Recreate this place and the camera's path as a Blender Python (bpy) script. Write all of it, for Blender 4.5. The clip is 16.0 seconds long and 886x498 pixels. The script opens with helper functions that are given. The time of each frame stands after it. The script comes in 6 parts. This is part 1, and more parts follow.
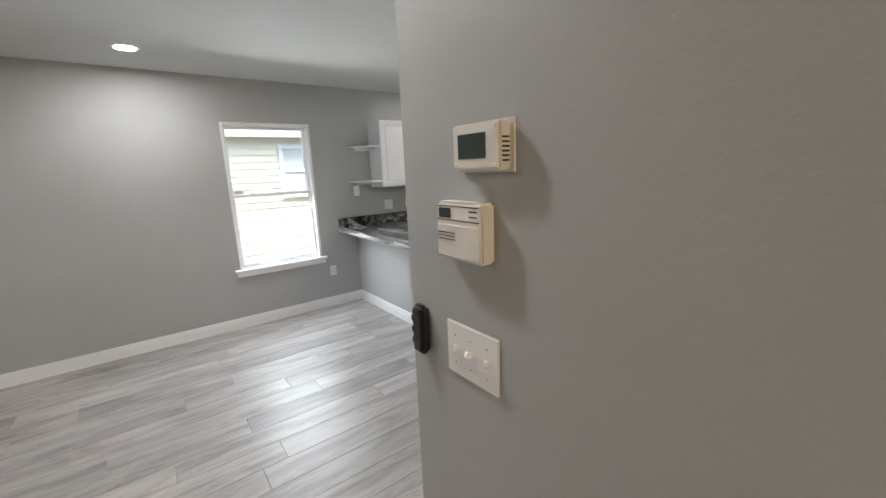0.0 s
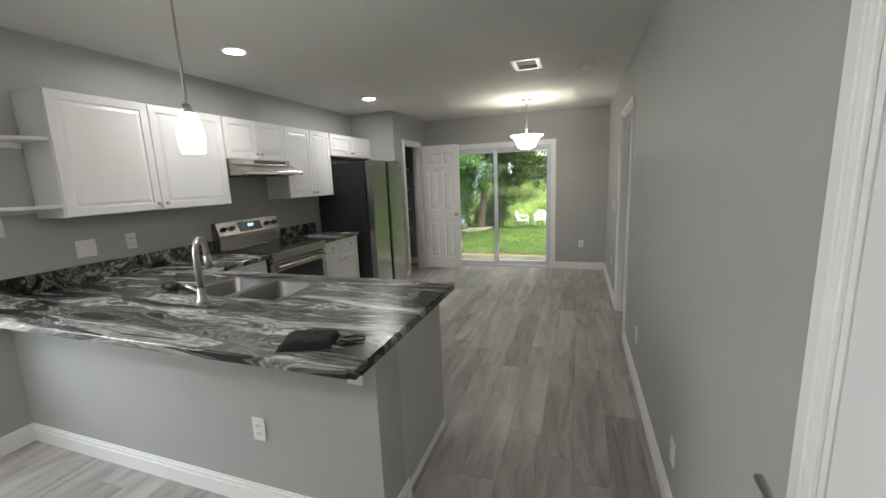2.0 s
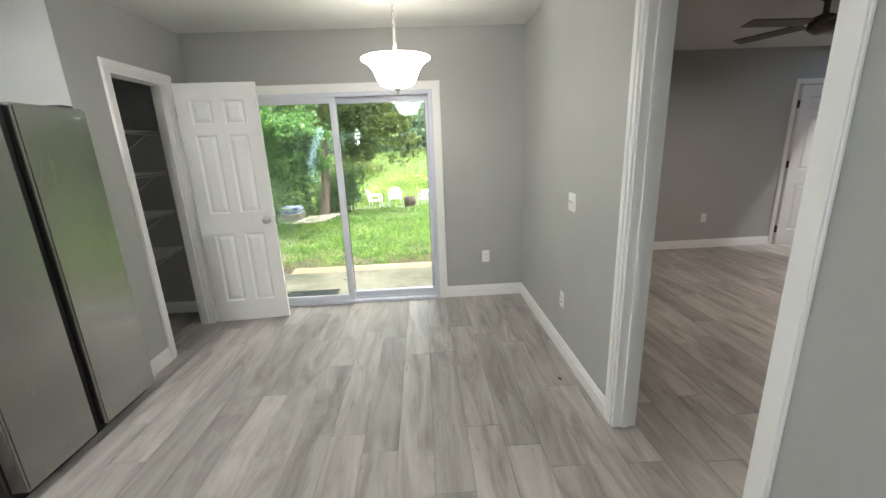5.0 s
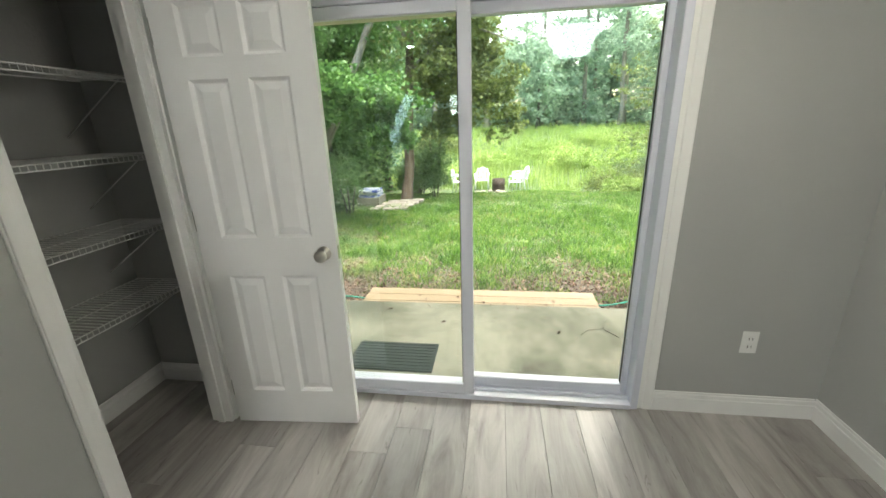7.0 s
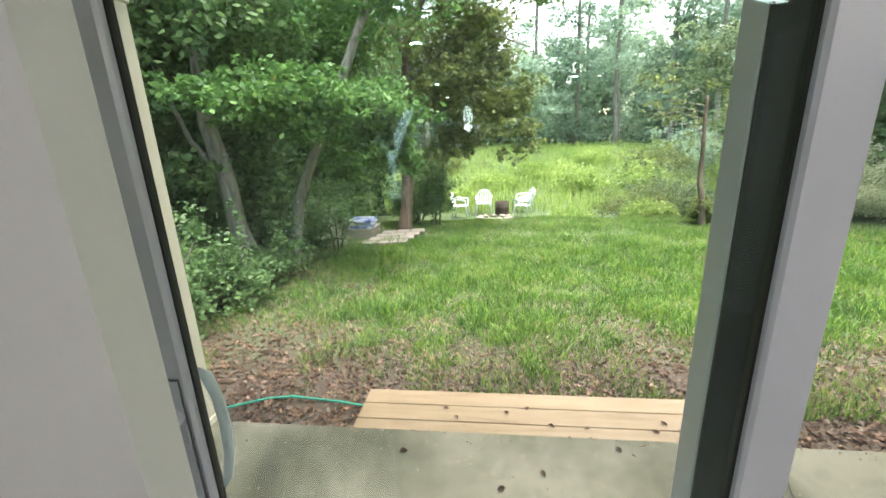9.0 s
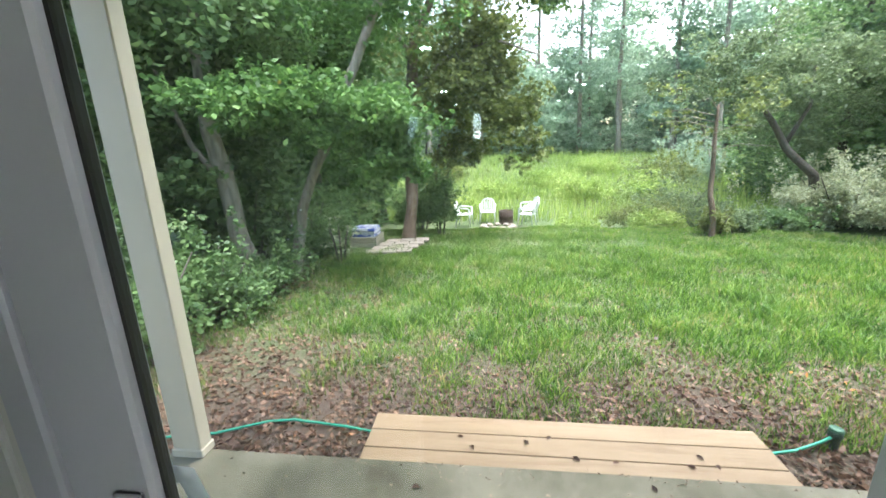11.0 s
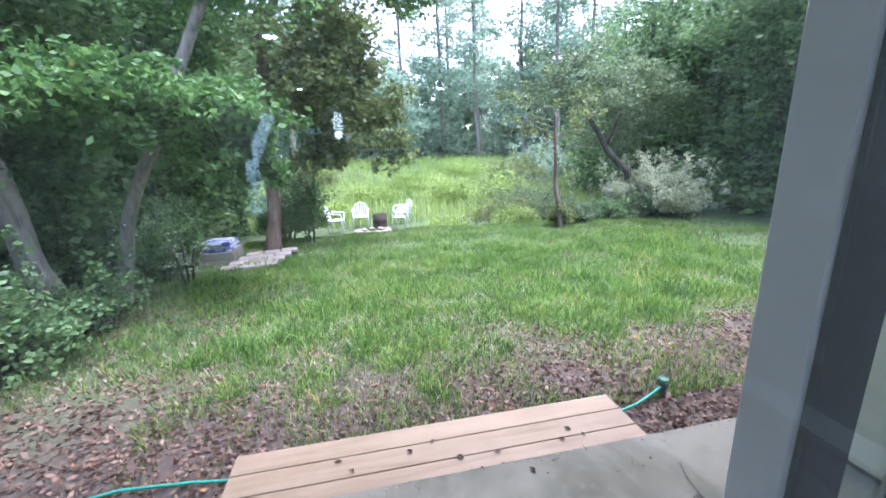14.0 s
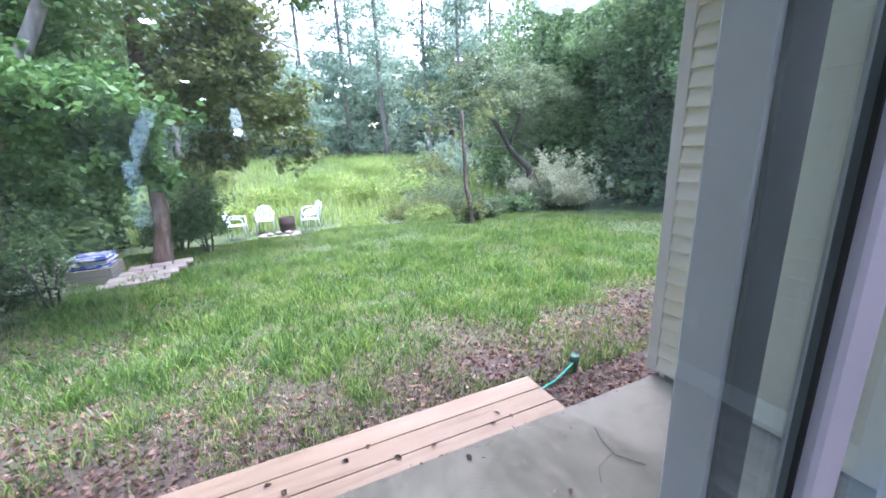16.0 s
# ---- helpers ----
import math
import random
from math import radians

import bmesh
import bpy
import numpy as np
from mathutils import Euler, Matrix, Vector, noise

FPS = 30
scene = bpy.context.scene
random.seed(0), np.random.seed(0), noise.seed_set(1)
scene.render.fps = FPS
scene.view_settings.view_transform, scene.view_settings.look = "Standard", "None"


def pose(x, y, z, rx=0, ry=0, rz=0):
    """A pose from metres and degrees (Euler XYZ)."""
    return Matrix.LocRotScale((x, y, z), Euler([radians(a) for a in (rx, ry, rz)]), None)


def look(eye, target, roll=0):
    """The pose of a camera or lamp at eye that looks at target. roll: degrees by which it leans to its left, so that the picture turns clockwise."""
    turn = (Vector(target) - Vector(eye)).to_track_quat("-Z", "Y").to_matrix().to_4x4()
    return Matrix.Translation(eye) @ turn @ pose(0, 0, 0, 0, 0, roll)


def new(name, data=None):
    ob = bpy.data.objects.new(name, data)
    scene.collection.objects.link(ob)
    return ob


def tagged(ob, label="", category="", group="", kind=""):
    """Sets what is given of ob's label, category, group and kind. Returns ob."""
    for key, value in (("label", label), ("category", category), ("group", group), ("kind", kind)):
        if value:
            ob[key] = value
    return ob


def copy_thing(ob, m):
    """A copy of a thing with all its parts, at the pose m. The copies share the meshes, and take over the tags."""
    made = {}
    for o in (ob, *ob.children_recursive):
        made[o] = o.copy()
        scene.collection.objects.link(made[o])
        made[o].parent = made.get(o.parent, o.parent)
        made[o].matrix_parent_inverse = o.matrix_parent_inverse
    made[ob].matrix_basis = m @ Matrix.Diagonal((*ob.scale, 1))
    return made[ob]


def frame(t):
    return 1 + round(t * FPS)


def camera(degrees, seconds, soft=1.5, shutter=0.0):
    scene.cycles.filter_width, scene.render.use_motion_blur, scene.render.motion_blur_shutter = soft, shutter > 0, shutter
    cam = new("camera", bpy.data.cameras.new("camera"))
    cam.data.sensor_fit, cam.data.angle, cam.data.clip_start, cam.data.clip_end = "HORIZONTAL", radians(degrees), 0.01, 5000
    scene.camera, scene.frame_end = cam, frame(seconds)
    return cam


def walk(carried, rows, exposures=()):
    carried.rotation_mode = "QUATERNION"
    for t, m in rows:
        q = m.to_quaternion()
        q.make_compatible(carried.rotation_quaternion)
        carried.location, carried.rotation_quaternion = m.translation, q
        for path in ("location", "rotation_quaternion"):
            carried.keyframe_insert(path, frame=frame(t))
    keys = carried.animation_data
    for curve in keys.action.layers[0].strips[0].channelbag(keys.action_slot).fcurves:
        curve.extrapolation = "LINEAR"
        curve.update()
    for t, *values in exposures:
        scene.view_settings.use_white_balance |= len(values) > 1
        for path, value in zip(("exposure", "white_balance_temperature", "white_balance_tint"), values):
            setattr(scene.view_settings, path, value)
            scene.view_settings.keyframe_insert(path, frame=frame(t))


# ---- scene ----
cam = camera(97.1, 16.0)
PATH = [
    (0, (-0.212, 0.366, 1.554), (0.969, 1.928, 1.146), -2.3),
    (0.5, (-0.09, 0.738, 1.532), (1.002, 2.362, 1.122), -2.2),
    (1, (0.026, 1.093, 1.505), (1.144, 2.699, 1.092), -2.3),
    (1.5, (0.213, 1.378, 1.504), (1.703, 2.655, 1.118), -2.1),
    (2, (0.54, 1.531, 1.502), (2.398, 2.18, 1.148), -2.3),
    (2.5, (0.904, 1.683, 1.478), (2.871, 1.763, 1.125), -2.3),
    (3, (1.317, 1.767, 1.486), (3.257, 1.481, 1.095), -2.4),
    (5.5, (3.777, 2.191, 1.493), (5.697, 2.215, 0.934), -2.3),
    (6, (4.243, 2.352, 1.463), (6.149, 2.501, 0.875), -2.3),
    (6.5, (4.722, 2.519, 1.462), (6.613, 2.754, 0.854), -2.2),
    (7, (5.174, 2.672, 1.449), (7.058, 2.948, 0.836), -1.9),
    (7.5, (5.629, 2.829, 1.463), (7.51, 3.123, 0.85), -2.2),
    (8, (6.04, 2.955, 1.478), (7.929, 3.234, 0.883), -2.0),
    (8.5, (6.375, 3.078, 1.463), (8.279, 3.335, 0.906), -2.3),
    (9, (6.545, 3.153, 1.447), (8.461, 3.382, 0.92), -2.2),
    (9.5, (6.606, 3.176, 1.456), (8.523, 3.420, 0.94), -1.9),
    (10.65, (6.690, 3.228, 1.449), (8.615, 3.460, 0.955), -1.75),
    (11.8, (6.752, 3.312, 1.442), (8.683, 3.533, 0.971), -1.6),
    (12, (6.766, 3.315, 1.446), (8.705, 3.485, 0.986), -1.6),
    (12.5, (6.797, 3.323, 1.447), (8.75, 3.337, 1.013), -1.7),
    (13, (6.81, 3.316, 1.436), (8.758, 3.166, 1.008), -1.8),
    (13.5, (6.82, 3.257, 1.411), (8.748, 2.974, 0.964), -2.0),
    (14, (6.837, 3.186, 1.39), (8.74, 2.804, 0.904), -2.0),
    (14.5, (6.843, 3.157, 1.368), (8.718, 2.699, 0.842), -2.0),
    (15, (6.826, 3.165, 1.405), (8.671, 2.617, 0.864), -1.9),
    (15.5, (6.827, 3.253, 1.413), (8.636, 2.584, 0.884), -1.9),
    (16, (6.849, 3.247, 1.397), (8.612, 2.45, 0.889), -2.1),
]
walk(cam, [(t, look(eye, target, roll)) for t, eye, target, roll in PATH],
     [(0, 2.25, 6350, 10), (0.5, 2.25, 6150, 6), (1, 2.2, 6350, 8), (1.5, 2.12, 6650, 10), (2, 2.12, 6600, 8), (3, 2.4, 6600, 10), (5.5, 2.8, 6400, 5), (7, 2.42, 6600, 3), (8, 2.18, 6700, 3), (9, 2.05, 6450, 9), (9.5, 2.08, 6050, 12), (12, 2.0, 6000, 13), (12.5, 1.97, 5450, 15), (13.2, 1.97, 5250, 26), (14, 1.97, 5250, 30), (15.5, 2.05, 5250, 30), (16, 2.1, 5250, 34)])

# ---- world, sun and lamps ----
world = bpy.data.worlds.new("sky")
scene.world = world
world.use_nodes = True
wn, wl = world.node_tree.nodes, world.node_tree.links
sky = wn.new("ShaderNodeTexSky")
sky.sky_type = 'NISHITA'
sky.sun_disc = False
sky.sun_elevation, sky.sun_rotation = radians(55), radians(120)
sky.air_density, sky.dust_density, sky.ozone_density = 1.2, 4.0, 0.6
wl.new(sky.outputs[0], wn["Background"].inputs[0])
wn["Background"].inputs[1].default_value = 0.15

sun = new("sun", bpy.data.lights.new("sun", 'SUN'))
sun.data.energy, sun.data.angle, sun.data.color = 3.0, radians(35), (1.0, 0.97, 0.92)
sun.matrix_world = look((8, 0, 30), (8 + 8, 7, 0))


def lamp(name, kind, where, energy, size=0.12, colour=(1, 0.98, 0.95), target=None):
    data = bpy.data.lights.new(name, kind)
    data.energy, data.color = energy, colour
    if kind == 'AREA':
        data.shape, data.size = 'DISK', size
    else:
        data.shadow_soft_size = size
    ob = new(name, data)
    ob.matrix_world = look(where, target or (where[0], where[1] + 0.0001, where[2] - 1))
    return ob


CEIL = 2.465
# The last two are unseen, added to brighten the hall and half walls.
DOWNLIGHTS_AND_FILLS = [(-0.14, 4.06), (2.93, 3.90), (4.876, 3.90), (-0.14, 1.65), (-2.4, 1.65), (-2.4, 4.06)]
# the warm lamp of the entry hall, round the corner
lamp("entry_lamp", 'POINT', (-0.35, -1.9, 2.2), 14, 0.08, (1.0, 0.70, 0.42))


def window_light(name, where, target, width, height, energy):
    """The sky's light in a window's opening."""
    data = bpy.data.lights.new(name, 'AREA')
    data.shape, data.size, data.size_y, data.energy, data.color = 'RECTANGLE', width, height, energy, (0.90, 0.96, 1.0)
    data.spread = radians(165)
    ob = new(name, data)
    ob.matrix_world = look(where, target)
    return ob


window_light("window_light", (0.90, 4.69, 1.34), (0.90, 3.69, 0.85), 0.80, 1.40, 7)
lamp("bowl_lamp", 'POINT', (5.92, 2.19, 1.93), 0.15, 0.10, (1.0, 0.90, 0.78))
lamp("shade_lamp", 'POINT', (2.08, 3.40, 1.62), 0.6, 0.05, (1.0, 0.92, 0.82))
# Unseen warm fill added to brighten the bedroom; no fixture carries it.
lamp("bedroom_fill", 'AREA', (6.0, -1.2, CEIL - 0.25), 4.5, 0.3, (1.0, 0.85, 0.72))

# ---- materials ----


def material(name, colour=(0.5, 0.5, 0.5), rough=0.5, metal=0.0):
    m = bpy.data.materials.new(name)
    m.use_nodes = True
    b = m.node_tree.nodes["Principled BSDF"]
    b.inputs["Base Color"].default_value = (*colour, 1)
    b.inputs["Roughness"].default_value = rough
    b.inputs["Metallic"].default_value = metal
    return m, m.node_tree.nodes, m.node_tree.links, b


def ramp(nodes, stops):
    r = nodes.new("ShaderNodeValToRGB")
    e = r.color_ramp.elements
    while len(e) < len(stops):
        e.new(0.5)
    for el, (p, c) in zip(e, stops):
        el.position, el.color = p, (*c, 1)
    return r


def coords(nodes, links, scale=(1, 1, 1), world_space=True, rot=(0, 0, 0)):
    mp = nodes.new("ShaderNodeMapping")
    mp.inputs["Scale"].default_value = scale
    mp.inputs["Rotation"].default_value = rot
    if world_space:
        g = nodes.new("ShaderNodeNewGeometry")
        links.new(g.outputs["Position"], mp.inputs[0])
    else:
        g = nodes.new("ShaderNodeTexCoord")
        links.new(g.outputs["Object"], mp.inputs[0])
    return mp


def noise_tex(nodes, links, vec, scale, detail=4, rough=0.6, dist=0.0):
    n = nodes.new("ShaderNodeTexNoise")
    n.inputs["Scale"].default_value, n.inputs["Detail"].default_value = scale, detail
    n.inputs["Roughness"].default_value, n.inputs["Distortion"].default_value = rough, dist
    links.new(vec.outputs[0], n.inputs["Vector"])
    return n


def bump(nodes, links, b, height, strength, distance=0.002):
    bp = nodes.new("ShaderNodeBump")
    bp.inputs["Strength"].default_value, bp.inputs["Distance"].default_value = strength, distance
    links.new(height, bp.inputs["Height"])
    links.new(bp.outputs[0], b.inputs["Normal"])


def mixc(nodes, links, a, b2, fac, mode='MIX'):
    mx = nodes.new("ShaderNodeMix")
    mx.data_type, mx.blend_type = 'RGBA', mode
    for sock, v in ((mx.inputs[0], fac), (mx.inputs[6], a), (mx.inputs[7], b2)):
        if isinstance(v, (int, float)):
            sock.default_value = v
        elif isinstance(v, tuple):
            sock.default_value = (*v, 1)
        else:
            links.new(v, sock)
    return mx.outputs[2]


def speckled(name, c1, c2, rough=0.5, scale=6.0, fine=60.0, bumps=0.15, metal=0.0, dist=0.002, rough2=None):
    """A plain surface with soft blotches between two colours and fine relief."""
    m, n, l, b = material(name, c1, rough, metal)
    v = coords(n, l)
    big = noise_tex(n, l, v, scale, 3)
    r = ramp(n, [(0.3, c1), (0.7, c2)])
    l.new(big.outputs[0], r.inputs[0])
    l.new(r.outputs[0], b.inputs["Base Color"])
    small = noise_tex(n, l, v, fine, 4, 0.65)
    bump(n, l, b, small.outputs[0], bumps, dist)
    if rough2 is not None:
        mr = n.new("ShaderNodeMapRange")
        mr.inputs[3].default_value, mr.inputs[4].default_value = rough, rough2
        l.new(big.outputs[0], mr.inputs[0])
        l.new(mr.outputs[0], b.inputs["Roughness"])
    return m


M = {}
M["wall"] = speckled("wall_paint", (0.40, 0.405, 0.40), (0.43, 0.435, 0.43), 0.55, 1.3, 55, 0.22, dist=0.004)
M["ceil"] = speckled("ceiling_paint", (0.62, 0.62, 0.60), (0.66, 0.66, 0.64), 0.8, 1.0, 90, 0.3, dist=0.004)
M["white"] = speckled("white_trim", (0.83, 0.83, 0.83), (0.87, 0.87, 0.87), 0.32, 2.0, 40, 0.04)
M["door"] = speckled("white_door", (0.80, 0.80, 0.81), (0.84, 0.84, 0.85), 0.38, 2.5, 140, 0.12, dist=0.001)
M["cab"] = speckled("white_cabinet", (0.70, 0.70, 0.71), (0.74, 0.74, 0.75), 0.3, 2.0, 30, 0.02)
M["plate"] = speckled("switch_plate", (0.80, 0.80, 0.79), (0.83, 0.83, 0.82), 0.3, 9, 30, 0.02)
M["cream"] = speckled("cream_plastic", (0.75, 0.72, 0.66), (0.78, 0.75, 0.69), 0.4, 9, 60, 0.03)
M["black"] = speckled("black_plastic", (0.012, 0.012, 0.013), (0.02, 0.02, 0.02), 0.4, 9, 80, 0.05)
M["darkgrey"] = speckled("fridge_side", (0.024, 0.022, 0.024), (0.032, 0.030, 0.032), 0.45, 4, 120, 0.08)
M["rubber"] = speckled("dark_seal", (0.02, 0.02, 0.022), (0.03, 0.03, 0.03), 0.6, 9, 80, 0.05)
M["nickel"] = speckled("brushed_nickel", (0.45, 0.43, 0.40), (0.52, 0.50, 0.47), 0.28, 20, 200, 0.03, metal=1.0)
M["bronze"] = speckled("bronze_hinge", (0.10, 0.085, 0.07), (0.14, 0.12, 0.10), 0.4, 20, 200, 0.03, metal=1.0)
M["chrome"] = speckled("chrome", (0.62, 0.62, 0.62), (0.7, 0.7, 0.7), 0.12, 20, 200, 0.01, metal=1.0)
M["lcd"] = speckled("lcd_glass", (0.035, 0.05, 0.05), (0.045, 0.06, 0.06), 0.1, 9, 50, 0.0)
M["vinyl"] = speckled("vinyl_frame", (0.64, 0.66, 0.75), (0.69, 0.71, 0.80), 0.35, 2, 40, 0.03)
M["cooktop"] = speckled("cooktop_glass", (0.012, 0.012, 0.013), (0.02, 0.02, 0.02), 0.08, 9, 80, 0.0)
M["cloth"] = speckled("black_cloth", (0.008, 0.008, 0.009), (0.016, 0.016, 0.018), 0.9, 30, 400, 0.5, dist=0.002)
M["panel"] = speckled("end_panel", (0.50, 0.49, 0.46), (0.54, 0.53, 0.50), 0.5, 2, 60, 0.06)
M["wire"] = speckled("white_wire", (0.75, 0.75, 0.74), (0.8, 0.8, 0.79), 0.4, 9, 60, 0.0)
M["siding"] = speckled("cream_siding", (0.74, 0.70, 0.52), (0.78, 0.74, 0.56), 0.5, 1.5, 120, 0.1)
M["siding2"] = speckled("pale_siding", (0.82, 0.78, 0.64), (0.85, 0.81, 0.67), 0.5, 1.5, 120, 0.1)
M["soffit"] = speckled("soffit", (0.62, 0.60, 0.50), (0.66, 0.64, 0.54), 0.5, 2, 80, 0.1)
M["plastic"] = speckled("white_plastic", (0.78, 0.80, 0.82), (0.84, 0.85, 0.86), 0.4, 5, 60, 0.05)
M["fan"] = speckled("fan_blade", (0.05, 0.035, 0.025), (0.08, 0.055, 0.04), 0.4, 8, 60, 0.1)


def glow(name, colour, strength, base=(0.85, 0.85, 0.82)):
    m, n, l, b = material(name, base, 0.3)
    b.inputs["Emission Color"].default_value = (*colour, 1)
    b.inputs["Emission Strength"].default_value = strength
    return m


M["disc"] = glow("downlight_disc", (1, 0.98, 0.95), 74)
M["shade"] = glow("frosted_shade", (1.0, 0.94, 0.85), 2.4)
M["bowl"] = glow("alabaster_bowl", (1.0, 0.93, 0.83), 3.6)
M["led"] = glow("blue_display", (0.12, 0.35, 1.0), 1.0, (0.01, 0.01, 0.02))


def steel():
    m, n, l, b = material("stainless_steel", (0.35, 0.34, 0.325), 0.26, 1.0)
    v = coords(n, l, (260, 260, 3))
    g = noise_tex(n, l, v, 1.0, 4, 0.7)
    mr = n.new("ShaderNodeMapRange")
    mr.inputs[3].default_value, mr.inputs[4].default_value = 0.22, 0.30
    l.new(g.outputs[0], mr.inputs[0])
    l.new(mr.outputs[0], b.inputs["Roughness"])
    return m


M["steel"] = steel()
M["steel_satin"] = speckled("satin_steel", (0.22, 0.22, 0.215), (0.27, 0.27, 0.26), 0.36, 6, 90, 0.05)
M["steel_satin"].node_tree.nodes["Principled BSDF"].inputs["Metallic"].default_value = 1.0


def glass(name, tint=(1, 1, 1), base=0.05, edge=0.7, haze=0.022):
    m = bpy.data.materials.new(name)
    m.use_nodes = True
    n, l = m.node_tree.nodes, m.node_tree.links
    n.remove(n["Principled BSDF"])
    tr, gl, mx = n.new("ShaderNodeBsdfTransparent"), n.new("ShaderNodeBsdfGlossy"), n.new("ShaderNodeMixShader")
    tr.inputs[0].default_value = (*tint, 1)
    gl.inputs["Roughness"].default_value = 0.01
    gl.inputs["Color"].default_value = (0.72, 0.97, 1.0, 1)
    lw, pw, ma = n.new("ShaderNodeLayerWeight"), n.new("ShaderNodeMath"), n.new("ShaderNodeMath")
    pw.operation, pw.inputs[1].default_value = 'POWER', 4.0
    ma.operation, ma.inputs[1].default_value, ma.inputs[2].default_value = 'MULTIPLY_ADD', edge, base
    lw.inputs[0].default_value = 0.5
    l.new(lw.outputs["Facing"], pw.inputs[0])
    l.new(pw.outputs[0], ma.inputs[0])
    l.new(ma.outputs[0], mx.inputs[0])
    l.new(tr.outputs[0], mx.inputs[1])
    l.new(gl.outputs[0], mx.inputs[2])
    # Film of dust that also stands for veiling reflection, lifting dark tones behind.
    film, dust_veil = n.new("ShaderNodeMixShader"), n.new("ShaderNodeBsdfTranslucent")
    dust_veil.inputs[0].default_value = (0.78, 0.82, 0.84, 1)
    film.inputs[0].default_value = haze
    l.new(mx.outputs[0], film.inputs[1])
    l.new(dust_veil.outputs[0], film.inputs[2])
    l.new(film.outputs[0], n["Material Output"].inputs[0])
    return m


M["glass"] = glass("clear_glass", (0.96, 0.985, 0.975), 0.036, 0.7)


def plank_material():
    m, n, l, b = material("grey_laminate", (0.3, 0.28, 0.27), 0.34)
    info = n.new("ShaderNodeObjectInfo")
    geo = n.new("ShaderNodeNewGeometry")
    rnd = n.new("ShaderNodeMath")
    rnd.operation = 'ADD'
    l.new(info.outputs["Random"], rnd.inputs[0])
    l.new(geo.outputs["Random Per Island"], rnd.inputs[1])
    off = n.new("ShaderNodeVectorMath")
    off.operation = 'MULTIPLY_ADD'
    comb = n.new("ShaderNodeCombineXYZ")
    l.new(rnd.outputs[0], comb.inputs[0])
    l.new(rnd.outputs[0], comb.inputs[1])
    l.new(rnd.outputs[0], comb.inputs[2])
    l.new(comb.outputs[0], off.inputs[0])
    off.inputs[1].default_value = (37, 53, 11)
    l.new(geo.outputs["Position"], off.inputs[2])
    mp = n.new("ShaderNodeMapping")
    mp.inputs["Scale"].default_value = (0.9, 5.0, 1)
    l.new(off.outputs[0], mp.inputs[0])
    cloud = noise_tex(n, l, mp, 1.7, 6, 0.62, 0.8)
    r = ramp(n, [(0.26, (0.19, 0.172, 0.163)), (0.42, (0.315, 0.292, 0.279)), (0.56, (0.41, 0.385, 0.371)), (0.76, (0.51, 0.484, 0.468))])
    l.new(cloud.outputs[0], r.inputs[0])
    mp2 = n.new("ShaderNodeMapping")
    mp2.inputs["Scale"].default_value = (2.5, 70, 1)
    l.new(off.outputs[0], mp2.inputs[0])
    grain = noise_tex(n, l, mp2, 1.5, 6, 0.7, 0.3)
    gr = ramp(n, [(0.35, (0.72, 0.72, 0.72)), (0.65, (1.08, 1.08, 1.08))])
    l.new(grain.outputs[0], gr.inputs[0])
    c = mixc(n, l, r.outputs[0], gr.outputs[0], 0.22, 'MULTIPLY')
    mp3 = n.new("ShaderNodeMapping")
    mp3.inputs["Scale"].default_value = (1.3, 11, 1)
    l.new(off.outputs[0], mp3.inputs[0])
    crack = noise_tex(n, l, mp3, 2.3, 2, 0.5, 1.8)
    cr = ramp(n, [(0.0, (1, 1, 1)), (0.66, (1, 1, 1)), (0.70, (0.45, 0.43, 0.42)), (0.74, (1, 1, 1))])
    l.new(crack.outputs[0], cr.inputs[0])
    c = mixc(n, l, c, cr.outputs[0], 0.6, 'MULTIPLY')
    tone = n.new("ShaderNodeMapRange")
    tone.inputs[3].default_value, tone.inputs[4].default_value = 0.80, 1.16
    fr = n.new("ShaderNodeMath")
    fr.operation = 'FRACT'
    l.new(rnd.outputs[0], fr.inputs[0])
    l.new(fr.outputs[0], tone.inputs[0])
    tc = n.new("ShaderNodeCombineColor")
    for k in range(3):
        l.new(tone.outputs[0], tc.inputs[k])
    c = mixc(n, l, c, tc.outputs[0], 1.0, 'MULTIPLY')
    l.new(c, b.inputs["Base Color"])
    bump(n, l, b, grain.outputs[0], 0.12, 0.0015)
    mr = n.new("ShaderNodeMapRange")
    mr.inputs[3].default_value, mr.inputs[4].default_value = 0.31, 0.45
    l.new(grain.outputs[0], mr.inputs[0])
    l.new(mr.outputs[0], b.inputs["Roughness"])
    return m


M["plank"] = plank_material()
M["joint"] = speckled("plank_joint", (0.10, 0.092, 0.086), (0.14, 0.13, 0.122), 0.7, 4, 80, 0.1)


